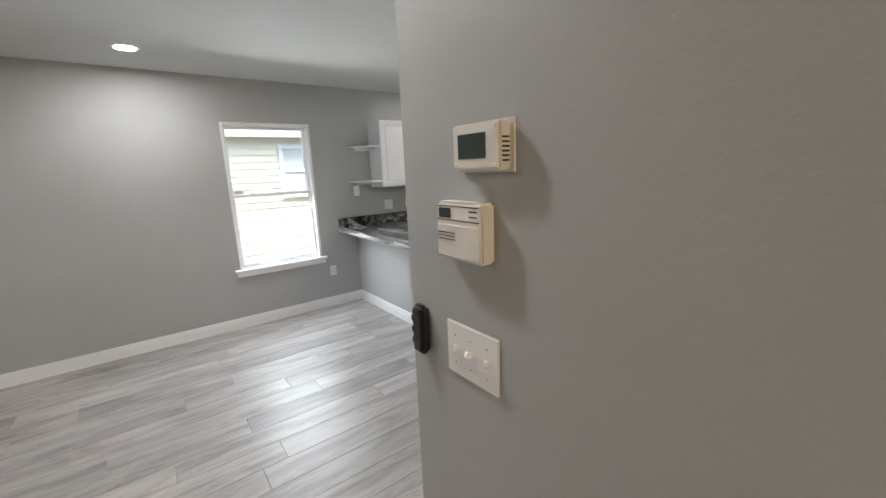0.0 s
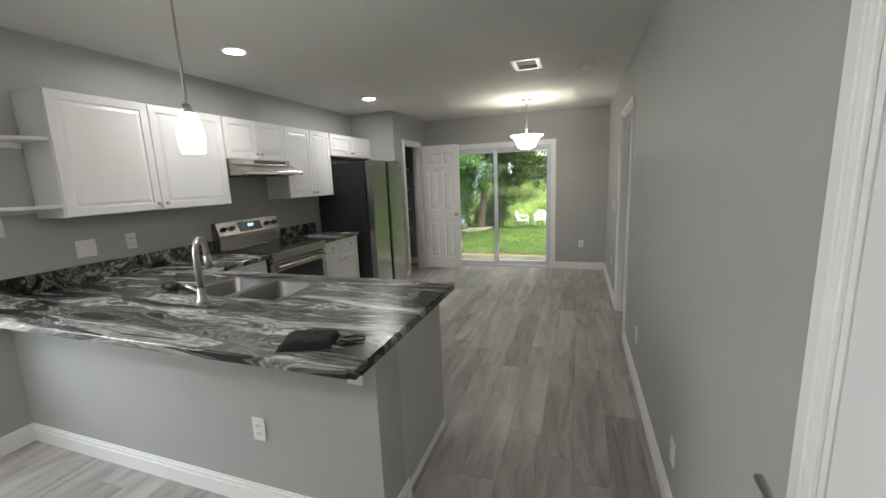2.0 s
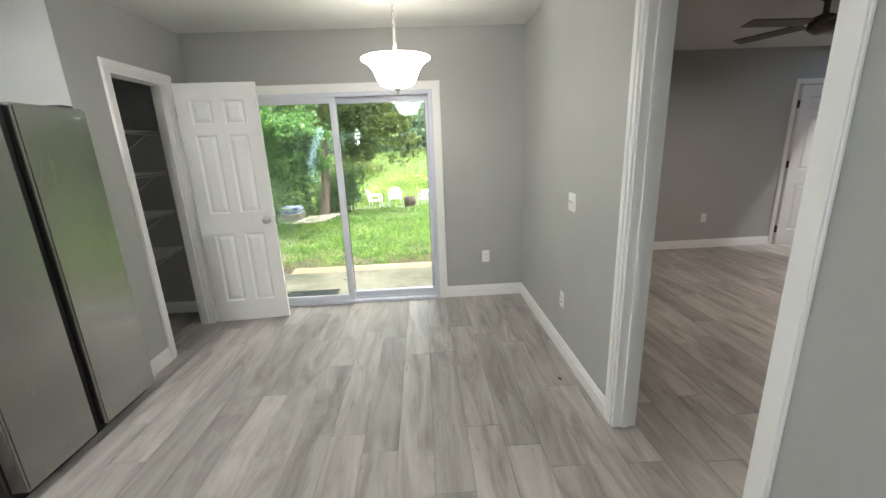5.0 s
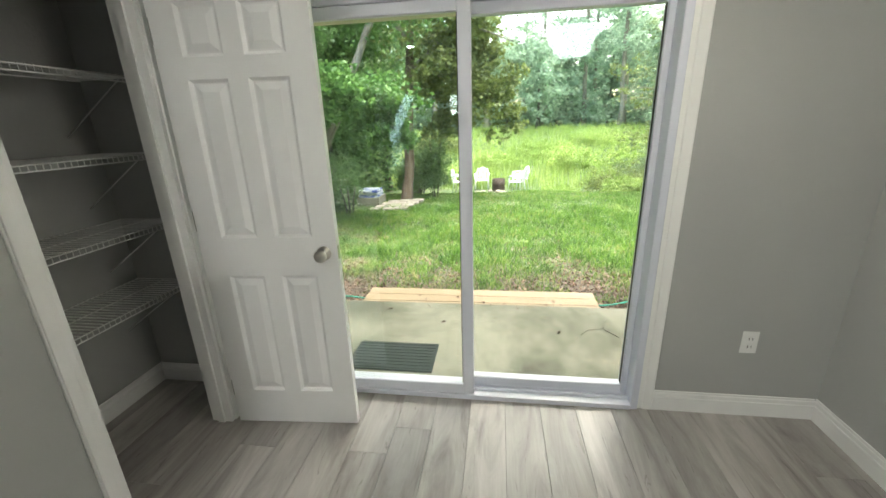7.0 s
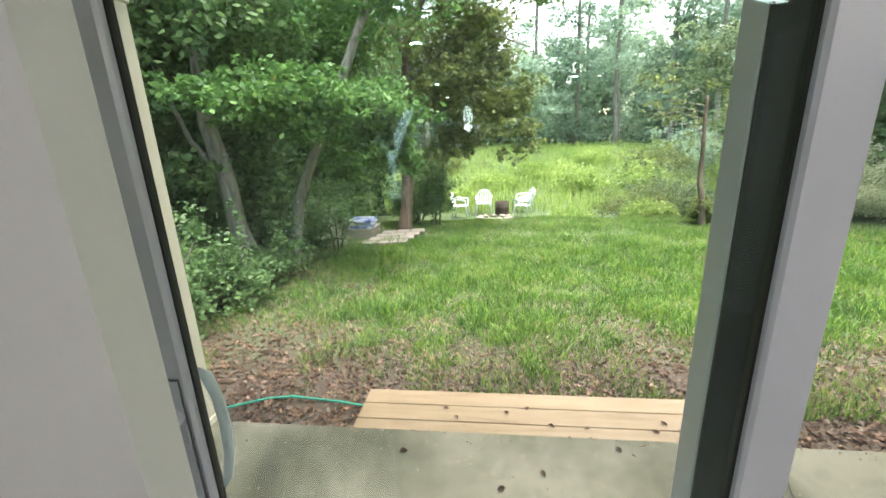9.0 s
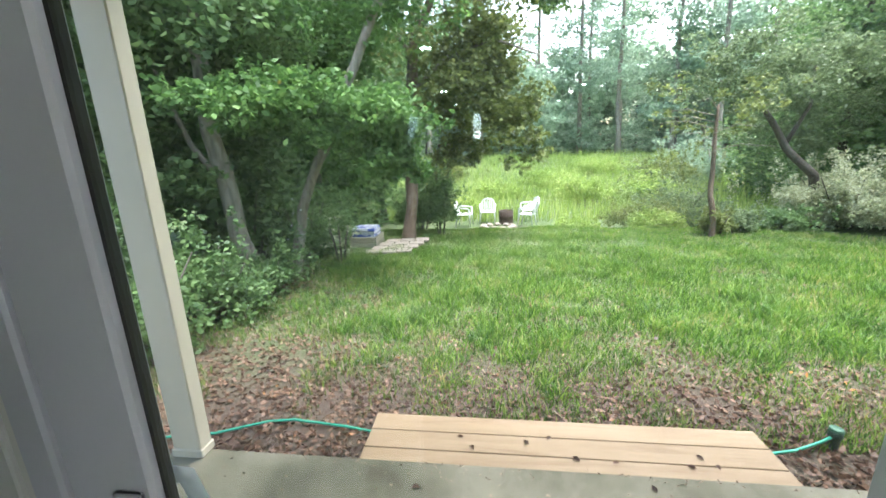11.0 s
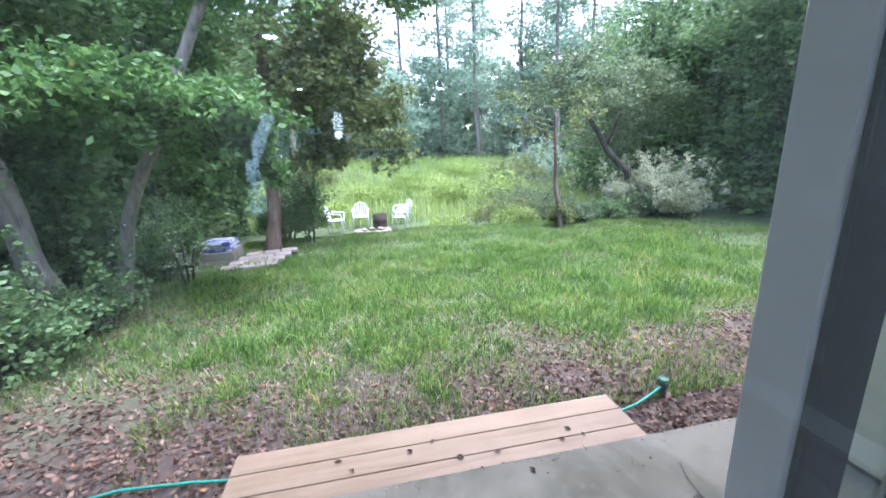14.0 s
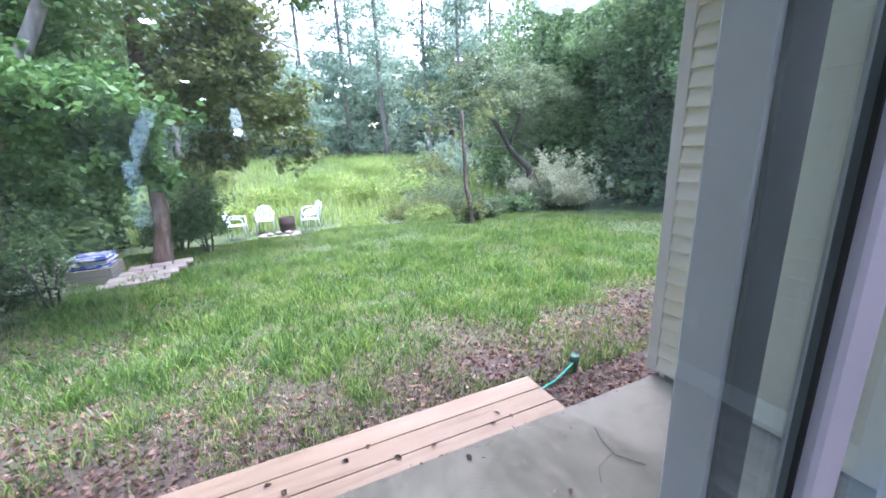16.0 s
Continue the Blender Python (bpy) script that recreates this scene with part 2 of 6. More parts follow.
def stone_material():
    m, n, l, b = material("streaked_laminate", (0.2, 0.2, 0.2), 0.27)
    mp = coords(n, l, (5.2, 0.95, 5.2), rot=(0, 0, 0.14))
    warp = noise_tex(n, l, mp, 1.5, 5, 0.58, 1.1)
    r = ramp(n, [(0.36, (0.008, 0.008, 0.008)), (0.44, (0.030, 0.030, 0.029)), (0.47, (0.22, 0.216, 0.21)), (0.50, (0.045, 0.044, 0.043)), (0.545, (0.13, 0.127, 0.124)), (0.585, (0.52, 0.51, 0.495)), (0.62, (0.14, 0.137, 0.133)), (0.68, (0.66, 0.65, 0.63))])
    l.new(warp.outputs[0], r.inputs[0])
    mp2 = coords(n, l, (26, 8, 26), rot=(0, 0, 0.12))
    fine = noise_tex(n, l, mp2, 1.5, 5, 0.7, 0.8)
    fr = ramp(n, [(0.3, (0.55, 0.55, 0.55)), (0.7, (1.2, 1.2, 1.2))])
    l.new(fine.outputs[0], fr.inputs[0])
    l.new(mixc(n, l, r.outputs[0], fr.outputs[0], 0.8, 'MULTIPLY'), b.inputs["Base Color"])
    return m


M["stone"] = stone_material()


def concrete_material():
    m, n, l, b = material("patio_concrete", (0.4, 0.4, 0.35), 0.75)
    v = coords(n, l)
    big = noise_tex(n, l, v, 1.1, 5, 0.6, 0.4)
    r = ramp(n, [(0.36, (0.060, 0.062, 0.038)), (0.46, (0.140, 0.141, 0.096)), (0.60, (0.265, 0.258, 0.20))])
    l.new(big.outputs[0], r.inputs[0])
    sp = noise_tex(n, l, v, 9, 4, 0.7)
    r2 = ramp(n, [(0.30, (0.62, 0.62, 0.58)), (0.5, (1, 1, 1))])
    l.new(sp.outputs[0], r2.inputs[0])
    l.new(mixc(n, l, r.outputs[0], r2.outputs[0], 0.6, 'MULTIPLY'), b.inputs["Base Color"])
    f = noise_tex(n, l, v, 120, 4, 0.7)
    bump(n, l, b, f.outputs[0], 0.3, 0.003)
    return m


M["concrete"] = concrete_material()


def wood_material(name, stops, along=(1.2, 22, 22), rough=0.6):
    m, n, l, b = material(name, stops[0][1], rough)
    info = n.new("ShaderNodeObjectInfo")
    geo = n.new("ShaderNodeNewGeometry")
    comb, off = n.new("ShaderNodeCombineXYZ"), n.new("ShaderNodeVectorMath")
    for k in range(3):
        l.new(info.outputs["Random"], comb.inputs[k])
    off.operation, off.inputs[1].default_value = 'MULTIPLY_ADD', (31, 17, 7)
    l.new(comb.outputs[0], off.inputs[0])
    l.new(geo.outputs["Position"], off.inputs[2])
    mp = n.new("ShaderNodeMapping")
    mp.inputs["Scale"].default_value = along
    l.new(off.outputs[0], mp.inputs[0])
    g = noise_tex(n, l, mp, 1.0, 6, 0.65, 0.8)
    r = ramp(n, stops)
    l.new(g.outputs[0], r.inputs[0])
    l.new(r.outputs[0], b.inputs["Base Color"])
    bump(n, l, b, g.outputs[0], 0.3, 0.003)
    return m


M["pine"] = wood_material("new_pine_board", [(0.3, (0.255, 0.175, 0.098)), (0.5, (0.345, 0.25, 0.152)), (0.7, (0.40, 0.30, 0.195))], (14, 1.2, 14))
M["bark"] = wood_material("grey_bark", [(0.3, (0.11, 0.092, 0.075)), (0.5, (0.29, 0.25, 0.205)), (0.7, (0.46, 0.40, 0.34))], (16, 16, 3), 0.9)
M["bark_brown"] = wood_material("brown_bark", [(0.3, (0.075, 0.047, 0.033)), (0.5, (0.185, 0.128, 0.09)), (0.7, (0.29, 0.215, 0.16))], (16, 16, 3), 0.95)
M["bark2"] = wood_material("dark_bark", [(0.3, (0.03, 0.025, 0.02)), (0.5, (0.09, 0.075, 0.06)), (0.7, (0.15, 0.13, 0.11))], (16, 16, 3), 0.9)


def leaf_material(name, dark, mid, light, yellow=None, scale=0.7, rough=0.5, trans=0.48, vary=0.55):
    m, n, l, b = material(name, mid, rough)
    geo = n.new("ShaderNodeNewGeometry")
    v = coords(n, l)
    big = noise_tex(n, l, v, scale, 3)
    add = n.new("ShaderNodeMath")
    add.operation = 'MULTIPLY_ADD'
    add.inputs[1].default_value = vary
    l.new(geo.outputs["Random Per Island"], add.inputs[0])
    sub = n.new("ShaderNodeMath")
    sub.operation, sub.inputs[1].default_value = 'SUBTRACT', vary / 2
    l.new(big.outputs[0], sub.inputs[0])
    l.new(sub.outputs[0], add.inputs[2])
    stops = [(0.15, dark), (0.5, mid), (0.82, light)]
    if yellow:
        stops += [(0.95, light), (0.97, yellow)]
    r = ramp(n, stops)
    l.new(add.outputs[0], r.inputs[0])
    l.new(r.outputs[0], b.inputs["Base Color"])
    tl, mx = n.new("ShaderNodeBsdfTranslucent"), n.new("ShaderNodeMixShader")
    l.new(r.outputs[0], tl.inputs[0])
    mx.inputs[0].default_value = trans
    l.new(b.outputs[0], mx.inputs[1])
    l.new(tl.outputs[0], mx.inputs[2])
    l.new(mx.outputs[0], n["Material Output"].inputs[0])
    return m


M["leaf"] = leaf_material("broad_leaves", (0.050, 0.110, 0.030), (0.110, 0.225, 0.055), (0.19, 0.33, 0.085), (0.45, 0.33, 0.07))
M["leaf_dark"] = leaf_material("dark_leaves", (0.066, 0.122, 0.047), (0.162, 0.272, 0.096), (0.285, 0.41, 0.16))
M["leaf_olive"] = leaf_material("olive_leaves", (0.085, 0.115, 0.032), (0.19, 0.235, 0.065), (0.32, 0.36, 0.115), (0.45, 0.33, 0.09))
M["leaf_pale"] = leaf_material("pale_blossom_leaves", (0.30, 0.35, 0.19), (0.55, 0.57, 0.36), (0.76, 0.77, 0.57), scale=1.5)
# Far leaves: distance haze is painted into the pale base colour.
M["leaf_far_hazed"] = leaf_material("far_leaves_hazed", (0.22, 0.32, 0.22), (0.39, 0.51, 0.36), (0.53, 0.64, 0.48), scale=0.25, trans=0.6)
M["weed"] = leaf_material("meadow_weeds", (0.15, 0.25, 0.045), (0.33, 0.46, 0.10), (0.55, 0.62, 0.22), (0.5, 0.42, 0.12), scale=0.35)
M["grass"] = leaf_material("lawn_grass", (0.036, 0.105, 0.012), (0.128, 0.27, 0.030), (0.31, 0.46, 0.078), (0.50, 0.43, 0.17), scale=1.8, vary=0.9)
M["leaf_sage"] = leaf_material("sage_leaves", (0.085, 0.122, 0.055), (0.18, 0.245, 0.115), (0.32, 0.40, 0.205), scale=0.8)
M["straw"] = leaf_material("dry_straw", (0.19, 0.135, 0.095), (0.36, 0.27, 0.19), (0.52, 0.42, 0.31), scale=2.0, trans=0.1)
M["litter"] = leaf_material("fallen_leaves", (0.07, 0.036, 0.024), (0.17, 0.092, 0.058), (0.31, 0.19, 0.125), (0.50, 0.22, 0.05), scale=2.0, trans=0.1, vary=0.75)


def soil_material():
    m, n, l, b = material("soil", (0.2, 0.15, 0.1), 0.95)
    v = coords(n, l)
    big = noise_tex(n, l, v, 0.5, 4, 0.6)
    fine = noise_tex(n, l, v, 30, 6, 0.8)
    r = ramp(n, [(0.3, (0.035, 0.024, 0.018)), (0.5, (0.085, 0.060, 0.046)), (0.7, (0.19, 0.135, 0.10))])
    l.new(fine.outputs[0], r.inputs[0])
    g = ramp(n, [(0.3, (0.05, 0.085, 0.025)), (0.7, (0.10, 0.14, 0.045))])
    l.new(fine.outputs[0], g.inputs[0])
    # bare earth near the house, turf beyond it
    sx = n.new("ShaderNodeSeparateXYZ")
    gp = n.new("ShaderNodeNewGeometry")
    l.new(gp.outputs["Position"], sx.inputs[0])
    mr = n.new("ShaderNodeMapRange")
    mr.inputs[1].default_value, mr.inputs[2].default_value = 9.2, 11.0
    l.new(sx.outputs[0], mr.inputs[0])
    ad = n.new("ShaderNodeMath")
    ad.operation = 'MULTIPLY_ADD'
    ad.inputs[1].default_value = 1.6
    l.new(big.outputs[0], ad.inputs[0])
    sb = n.new("ShaderNodeMath")
    sb.operation, sb.inputs[1].default_value = 'SUBTRACT', 0.8
    l.new(mr.outputs[0], sb.inputs[0])
    l.new(sb.outputs[0], ad.inputs[2])
    ad.use_clamp = True
    l.new(mixc(n, l, r.outputs[0], g.outputs[0], ad.outputs[0]), b.inputs["Base Color"])
    bump(n, l, b, fine.outputs[0], 0.8, 0.006)
    return m


M["soil"] = soil_material()
M["mat"] = speckled("rubber_mat", (0.010, 0.020, 0.018), (0.015, 0.027, 0.024), 0.95, 5, 90, 0.4)
M["hose"] = speckled("turquoise_hose", (0.03, 0.36, 0.24), (0.05, 0.42, 0.29), 0.4, 5, 60, 0.05)
M["hosecap"] = speckled("dark_green_plastic", (0.015, 0.05, 0.035), (0.02, 0.06, 0.045), 0.5, 9, 60, 0.1)
M["capgreen"] = speckled("cap_plastic", (0.05, 0.16, 0.10), (0.07, 0.20, 0.13), 0.5, 9, 60, 0.1)
M["paver"] = speckled("pale_paver", (0.29, 0.24, 0.195), (0.38, 0.325, 0.265), 0.85, 6, 60, 0.5, dist=0.004)
M["oldwood"] = speckled("weathered_timber", (0.22, 0.20, 0.15), (0.30, 0.28, 0.21), 0.85, 6, 60, 0.5, dist=0.004)
M["sackblue"] = speckled("blue_white_sack", (0.05, 0.09, 0.34), (0.60, 0.62, 0.68), 0.35, 7, 40, 0.1)
for node in M["sackblue"].node_tree.nodes:
    if node.type == 'VALTORGB':
        node.color_ramp.elements[0].position, node.color_ramp.elements[1].position = 0.47, 0.51
M["sackwhite"] = speckled("white_sack", (0.60, 0.62, 0.66), (0.72, 0.73, 0.75), 0.35, 5, 40, 0.1)
M["rust"] = speckled("rusty_iron", (0.03, 0.02, 0.016), (0.08, 0.045, 0.03), 0.8, 8, 60, 0.4)
M["panegrey"] = speckled("pale_blind_glass", (0.55, 0.60, 0.58), (0.62, 0.66, 0.64), 0.15, 2, 40, 0.0)

# ---- building helpers ----


def box(bm, x0, x1, y0, y1, z0, z1, bevel=0.0, seg=1):
    """Adds one box to bm, its edges rounded by bevel."""
    g = bmesh.ops.create_cube(bm, size=1, matrix=Matrix.LocRotScale(((x0 + x1) / 2, (y0 + y1) / 2, (z0 + z1) / 2), None, (abs(x1 - x0), abs(y1 - y0), abs(z1 - z0))))
    if bevel > 0:
        es = list({e for v in g["verts"] for e in v.link_edges})
        bmesh.ops.bevel(bm, geom=es, offset=bevel, segments=seg, affect='EDGES', clamp_overlap=True)
    return bm


def boxes(*rows, bevel=0.0, seg=1):
    bm = bmesh.new()
    for r in rows:
        box(bm, *r, bevel=bevel, seg=seg)
    return bm


def cyl(bm, p, q, r0, r1=None, n=14):
    p, q = Vector(p), Vector(q)
    d = q - p
    m = Matrix.Translation((p + q) / 2) @ d.to_track_quat('Z', 'Y').to_matrix().to_4x4()
    bmesh.ops.create_cone(bm, cap_ends=True, segments=n, radius1=r0, radius2=r0 if r1 is None else r1, depth=d.length, matrix=m)
    return bm


def lathe(profile, n=28, where=(0, 0, 0), axis=None):
    """A turned shape from (radius, height) pairs, round z or round the given axis."""
    bm = bmesh.new()
    rings = []
    for r, h in profile:
        rings.append([bm.verts.new((r * math.cos(2 * math.pi * k / n), r * math.sin(2 * math.pi * k / n), h)) for k in range(n)])
    for a, b in zip(rings, rings[1:]):
        for k in range(n):
            bm.faces.new((a[k], a[(k + 1) % n], b[(k + 1) % n], b[k]))
    bmesh.ops.remove_doubles(bm, verts=bm.verts, dist=1e-5)
    m = Matrix.Translation(where)
    if axis is not None:
        m = m @ Vector(axis).to_track_quat('Z', 'Y').to_matrix().to_4x4()
    bmesh.ops.transform(bm, matrix=m, verts=bm.verts)
    for f in bm.faces:
        f.smooth = True
    return bm


def tube(points, r, n=10, caps=True, radii=None):
    """A round bar along the points."""
    bm = bmesh.new()
    rings = []
    pts = [Vector(p) for p in points]
    side = None
    for k, p in enumerate(pts):
        d = (pts[min(k + 1, len(pts) - 1)] - pts[max(k - 1, 0)]).normalized()
        if side is None:
            side = d.orthogonal().normalized()
        side = (side - d * side.dot(d)).normalized()
        up = d.cross(side)
        rr = radii[k] if radii else r
        rings.append([bm.verts.new(p + rr * (side * math.cos(2 * math.pi * j / n) + up * math.sin(2 * math.pi * j / n))) for j in range(n)])
    for a, b in zip(rings, rings[1:]):
        for j in range(n):
            f = bm.faces.new((a[j], a[(j + 1) % n], b[(j + 1) % n], b[j]))
            f.smooth = True
    if caps:
        bm.faces.new(rings[0][::-1])
        bm.faces.new(rings[-1])
    return bm


def finish(bm, name, mat):
    bmesh.ops.recalc_face_normals(bm, faces=bm.faces)
    me = bpy.data.meshes.new(name)
    bm.to_mesh(me)
    bm.free()
    me.materials.append(mat)
    return me


def thing(name, base=(0, 0, 0), label="", category="", group="", kind="", turn=0):
    """An empty at the thing's base that carries its parts."""
    ob = new(name)
    ob.empty_display_size = 0.1
    ob.matrix_basis = pose(*base, 0, 0, turn)
    return tagged(ob, label, category, group, kind)


def root_of(ob):
    while ob.parent:
        ob = ob.parent
    return ob


def part(name, bm, mat, parent, label="", local=False):
    """One mesh under a thing or part. Its coordinates are the world's, or with local those of the thing."""
    if not local:
        bmesh.ops.transform(bm, matrix=root_of(parent).matrix_basis.inverted(), verts=bm.verts)
    ob = new(name, finish(bm, name, mat))
    ob.parent = parent
    return tagged(ob, label)


def solid(name, bm, mat, label="", category="", group="", kind=""):
    """One top-level mesh."""
    return tagged(new(name, finish(bm, name, mat)), label, category, group, kind)


def structure(name, bm, mat, label="", category=""):
    return solid(name, bm, mat, label, category, kind="structure")


# ---- the shell of the house ----
YL, YR, XE, XC = 4.705, 1.12, 6.99, 0.26      # left wall, right wall, end wall, hall corner
T = 0.12
WX0, WX1, WZ0, WZ1 = 0.475, 1.327, 0.61, 2.06  # window opening
SY0, SY1, SZ1 = 1.945, 3.690, 1.965
TE = 0.090                                     # thickness of the end wall            # sliding door opening
DX0, DX1, DH = 4.20, 5.03, 2.04                # bedroom doorway
CX0, CX1 = 0.56, 1.32                          # closed door in the hall wall
PX0, PX1, PY = 6.10, 6.69, 4.03                # pantry opening
X0, Y0 = -3.6, -3.2
BX = 8.25                                      # bedroom's end wall

structure("wall_left", boxes((X0, WX0, YL, YL + 0.16, 0, CEIL), (WX1, XE + TE, YL, YL + 0.16, 0, CEIL), (WX0, WX1, YL, YL + 0.16, 0, WZ0), (WX0, WX1, YL, YL + 0.16, WZ1, CEIL)),
          M["wall"], "grey painted plaster wall with the side window", "wall")
structure("wall_end", boxes((XE, XE + TE, YR - T, SY0, 0, CEIL), (XE, XE + TE, SY1, YL, 0, CEIL), (XE, XE + TE, SY0, SY1, SZ1, CEIL)),
          M["wall"], "grey painted wall with the sliding glass door", "wall")
structure("wall_right", boxes((XC, CX0, YR - T, YR, 0, CEIL), (CX0, CX1, YR - T, YR, DH, CEIL), (CX1, DX0, YR - T, YR, 0, CEIL), (DX0, DX1, YR - T, YR, DH, CEIL), (DX1, XE, YR - T, YR, 0, CEIL)),
          M["wall"], "grey painted wall with two doorways", "wall")
structure("wall_hall", boxes((XC, XC + T, Y0, YR - T, 0, CEIL)), M["wall"], "grey textured wall with thermostat and switches", "wall")
structure("wall_back", boxes((X0 - 0.16, X0, Y0, YL + 0.16, 0, CEIL)), M["wall"], "plain grey wall behind the entry", "wall")
structure("wall_south", boxes((X0, XC + T, Y0 - 0.16, Y0, 0, CEIL)), M["wall"], "plain grey wall of the entry hall", "wall")
structure("wall_pantry", boxes((5.76, PX0, PY, PY + 0.11, 0, CEIL), (PX0, PX1, PY, PY + 0.11, DH, CEIL), (PX1, XE, PY, PY + 0.11, 0, CEIL), (5.76, 5.87, PY + 0.11, YL, 0, CEIL)),
          M["wall"], "grey painted wall round the pantry closet", "wall")
structure("ceiling", boxes((X0 - 0.16, BX + 0.12, Y0 - 0.16, YL + 0.16, CEIL, CEIL + 0.15)), M["ceil"], "white textured ceiling", "ceiling")
# bedroom beyond the doorway
structure("wall_bedroom_end", boxes((BX, BX + 0.11, -3.6, YR - T - 0.002, 0, CEIL)), M["wall"], "grey painted bedroom wall", "wall")
structure("wall_bedroom_south", boxes((XC + T, BX, -3.72, -3.6, 0, CEIL)), M["wall"], "plain grey bedroom wall", "wall")
structure("wall_bedroom_side", boxes((XE + TE + 0.002, BX, YR - T - 0.10, YR - T - 0.002, 0, CEIL)), M["wall"], "plain grey bedroom wall", "wall")
structure("wall_bedroom_closet", boxes((2.2, 2.3, -3.6, YR - T - 0.002, 0, CEIL)), M["wall"], "plain grey bedroom wall", "wall")


def baseboard(rows):
    """Rows of (axis, fixed, a, b, side): a board 0.11 high with a stepped top."""
    bm = bmesh.new()
    for axis, f, a, b, s in rows:
        for d, z0, z1 in ((0.014, 0.0, 0.078), (0.010, 0.078, 0.100), (0.006, 0.100, 0.112)):
            lo, hi = sorted((f, f + s * d))
            if axis == 'x':
                box(bm, a, b, lo, hi, z0, z1)
            else:
                box(bm, lo, hi, a, b, z0, z1)
    return bm


structure("baseboard", baseboard([('x', YL, X0, 1.785, -1), ('y', XE, YR + 0.014, SY0 - 0.075, -1), ('x', YR, CX1 + 0.065, DX0 - 0.065, 1), ('x', YR, DX1 + 0.065, XE, 1),
                                  ('y', 1.785, 2.253, YL - 0.014, -1), ('x', 2.267, 1.785, 2.02, -1), ('x', YR, XC, CX0 - 0.065, 1), ('y', XC, Y0, YR, -1),
                                  ('x', PY, 5.76, PX0 - 0.06, -1), ('x', PY, PX1 + 0.06, XE, -1), ('y', XE, SY1 + 0.075, PY - 0.014, -1)]),
          M["white"], "white stepped baseboard", "baseboard")
structure("baseboard_bedroom", baseboard([('y', BX, -2.6, 0.9, -1), ('x', YR - T, DX1 + 0.065, BX, -1)]), M["white"], "white baseboard in the bedroom", "baseboard")
structure("baseboard_pantry", baseboard([('x', YL, 5.87, 6.99, -1), ('y', 6.985, PY + 0.11, YL - 0.014, -1)]), M["white"], "white baseboard inside the pantry", "baseboard")


def casing(name, axis, f, a, b, top, side, w=0.062, foot=0.0):
    """Moulded trim round an opening on three sides."""
    bm = bmesh.new()
    for lo_w, hi_w, d in ((0.0, w, 0.011), (w * 0.35, w - 0.004, 0.017)):
        for p, q, z0, z1 in ((a - hi_w, a - lo_w, foot, top + lo_w), (b + lo_w, b + hi_w, foot, top + lo_w), (a - hi_w, b + hi_w, top + lo_w, top + hi_w)):
            lo, hi = sorted((f, f + side * d))
            if axis == 'x':
                box(bm, p, q, lo, hi, z0, z1, bevel=0.002)
            else:
                box(bm, lo, hi, p, q, z0, z1, bevel=0.002)
    return structure(name, bm, M["white"], "white moulded door casing", "trim")


casing("trim_slider", 'y', XE, SY0, SY1, SZ1, -1, 0.075)
casing("trim_pantry", 'x', PY, PX0, PX1, DH, -1)
casing("trim_bedroom", 'x', YR, DX0, DX1, DH, 1)
casing("trim_bedroom_inner", 'x', YR - T, DX0, DX1, DH, -1)
casing("trim_hall_door", 'x', YR, CX0, CX1, DH, 1)
casing("trim_far_door", 'y', BX, -3.42, -2.66, DH, -1)


def jamb(name, axis, f0, f1, a, b, top):
    bm = bmesh.new()
    t = 0.018
    mid = (f0 + f1) / 2
    rows = [(a, a + t, f0, f1, 0, top), (b - t, b, f0, f1, 0, top), (a + t, b - t, f0, f1, top - t, top),
            (a + t, a + t + 0.01, mid - 0.018, mid + 0.018, 0, top - t), (b - t - 0.01, b - t, mid - 0.018, mid + 0.018, 0, top - t)]
    for p, q, u, v, z0, z1 in rows:
        if axis == 'x':
            box(bm, p, q, u, v, z0, z1)
        else:
            box(bm, u, v, p, q, z0, z1)
    return structure(name, bm, M["white"], "white door jamb with stop", "trim")


jamb("jamb_pantry", 'x', PY - 0.001, PY + 0.111, PX0, PX1, DH)
jb = jamb("jamb_bedroom", 'x', YR - T - 0.001, YR + 0.001, DX0, DX1, DH)
jamb("jamb_hall_door", 'x', YR - T - 0.001, YR + 0.001, CX0, CX1, DH)
part("strike_plate", boxes((DX1 - 0.0205, DX1 - 0.018, YR - 0.075, YR - 0.045, 0.90, 0.96), bevel=0.001), M["nickel"], jb, "nickel strike plate")

# ---- doors ----


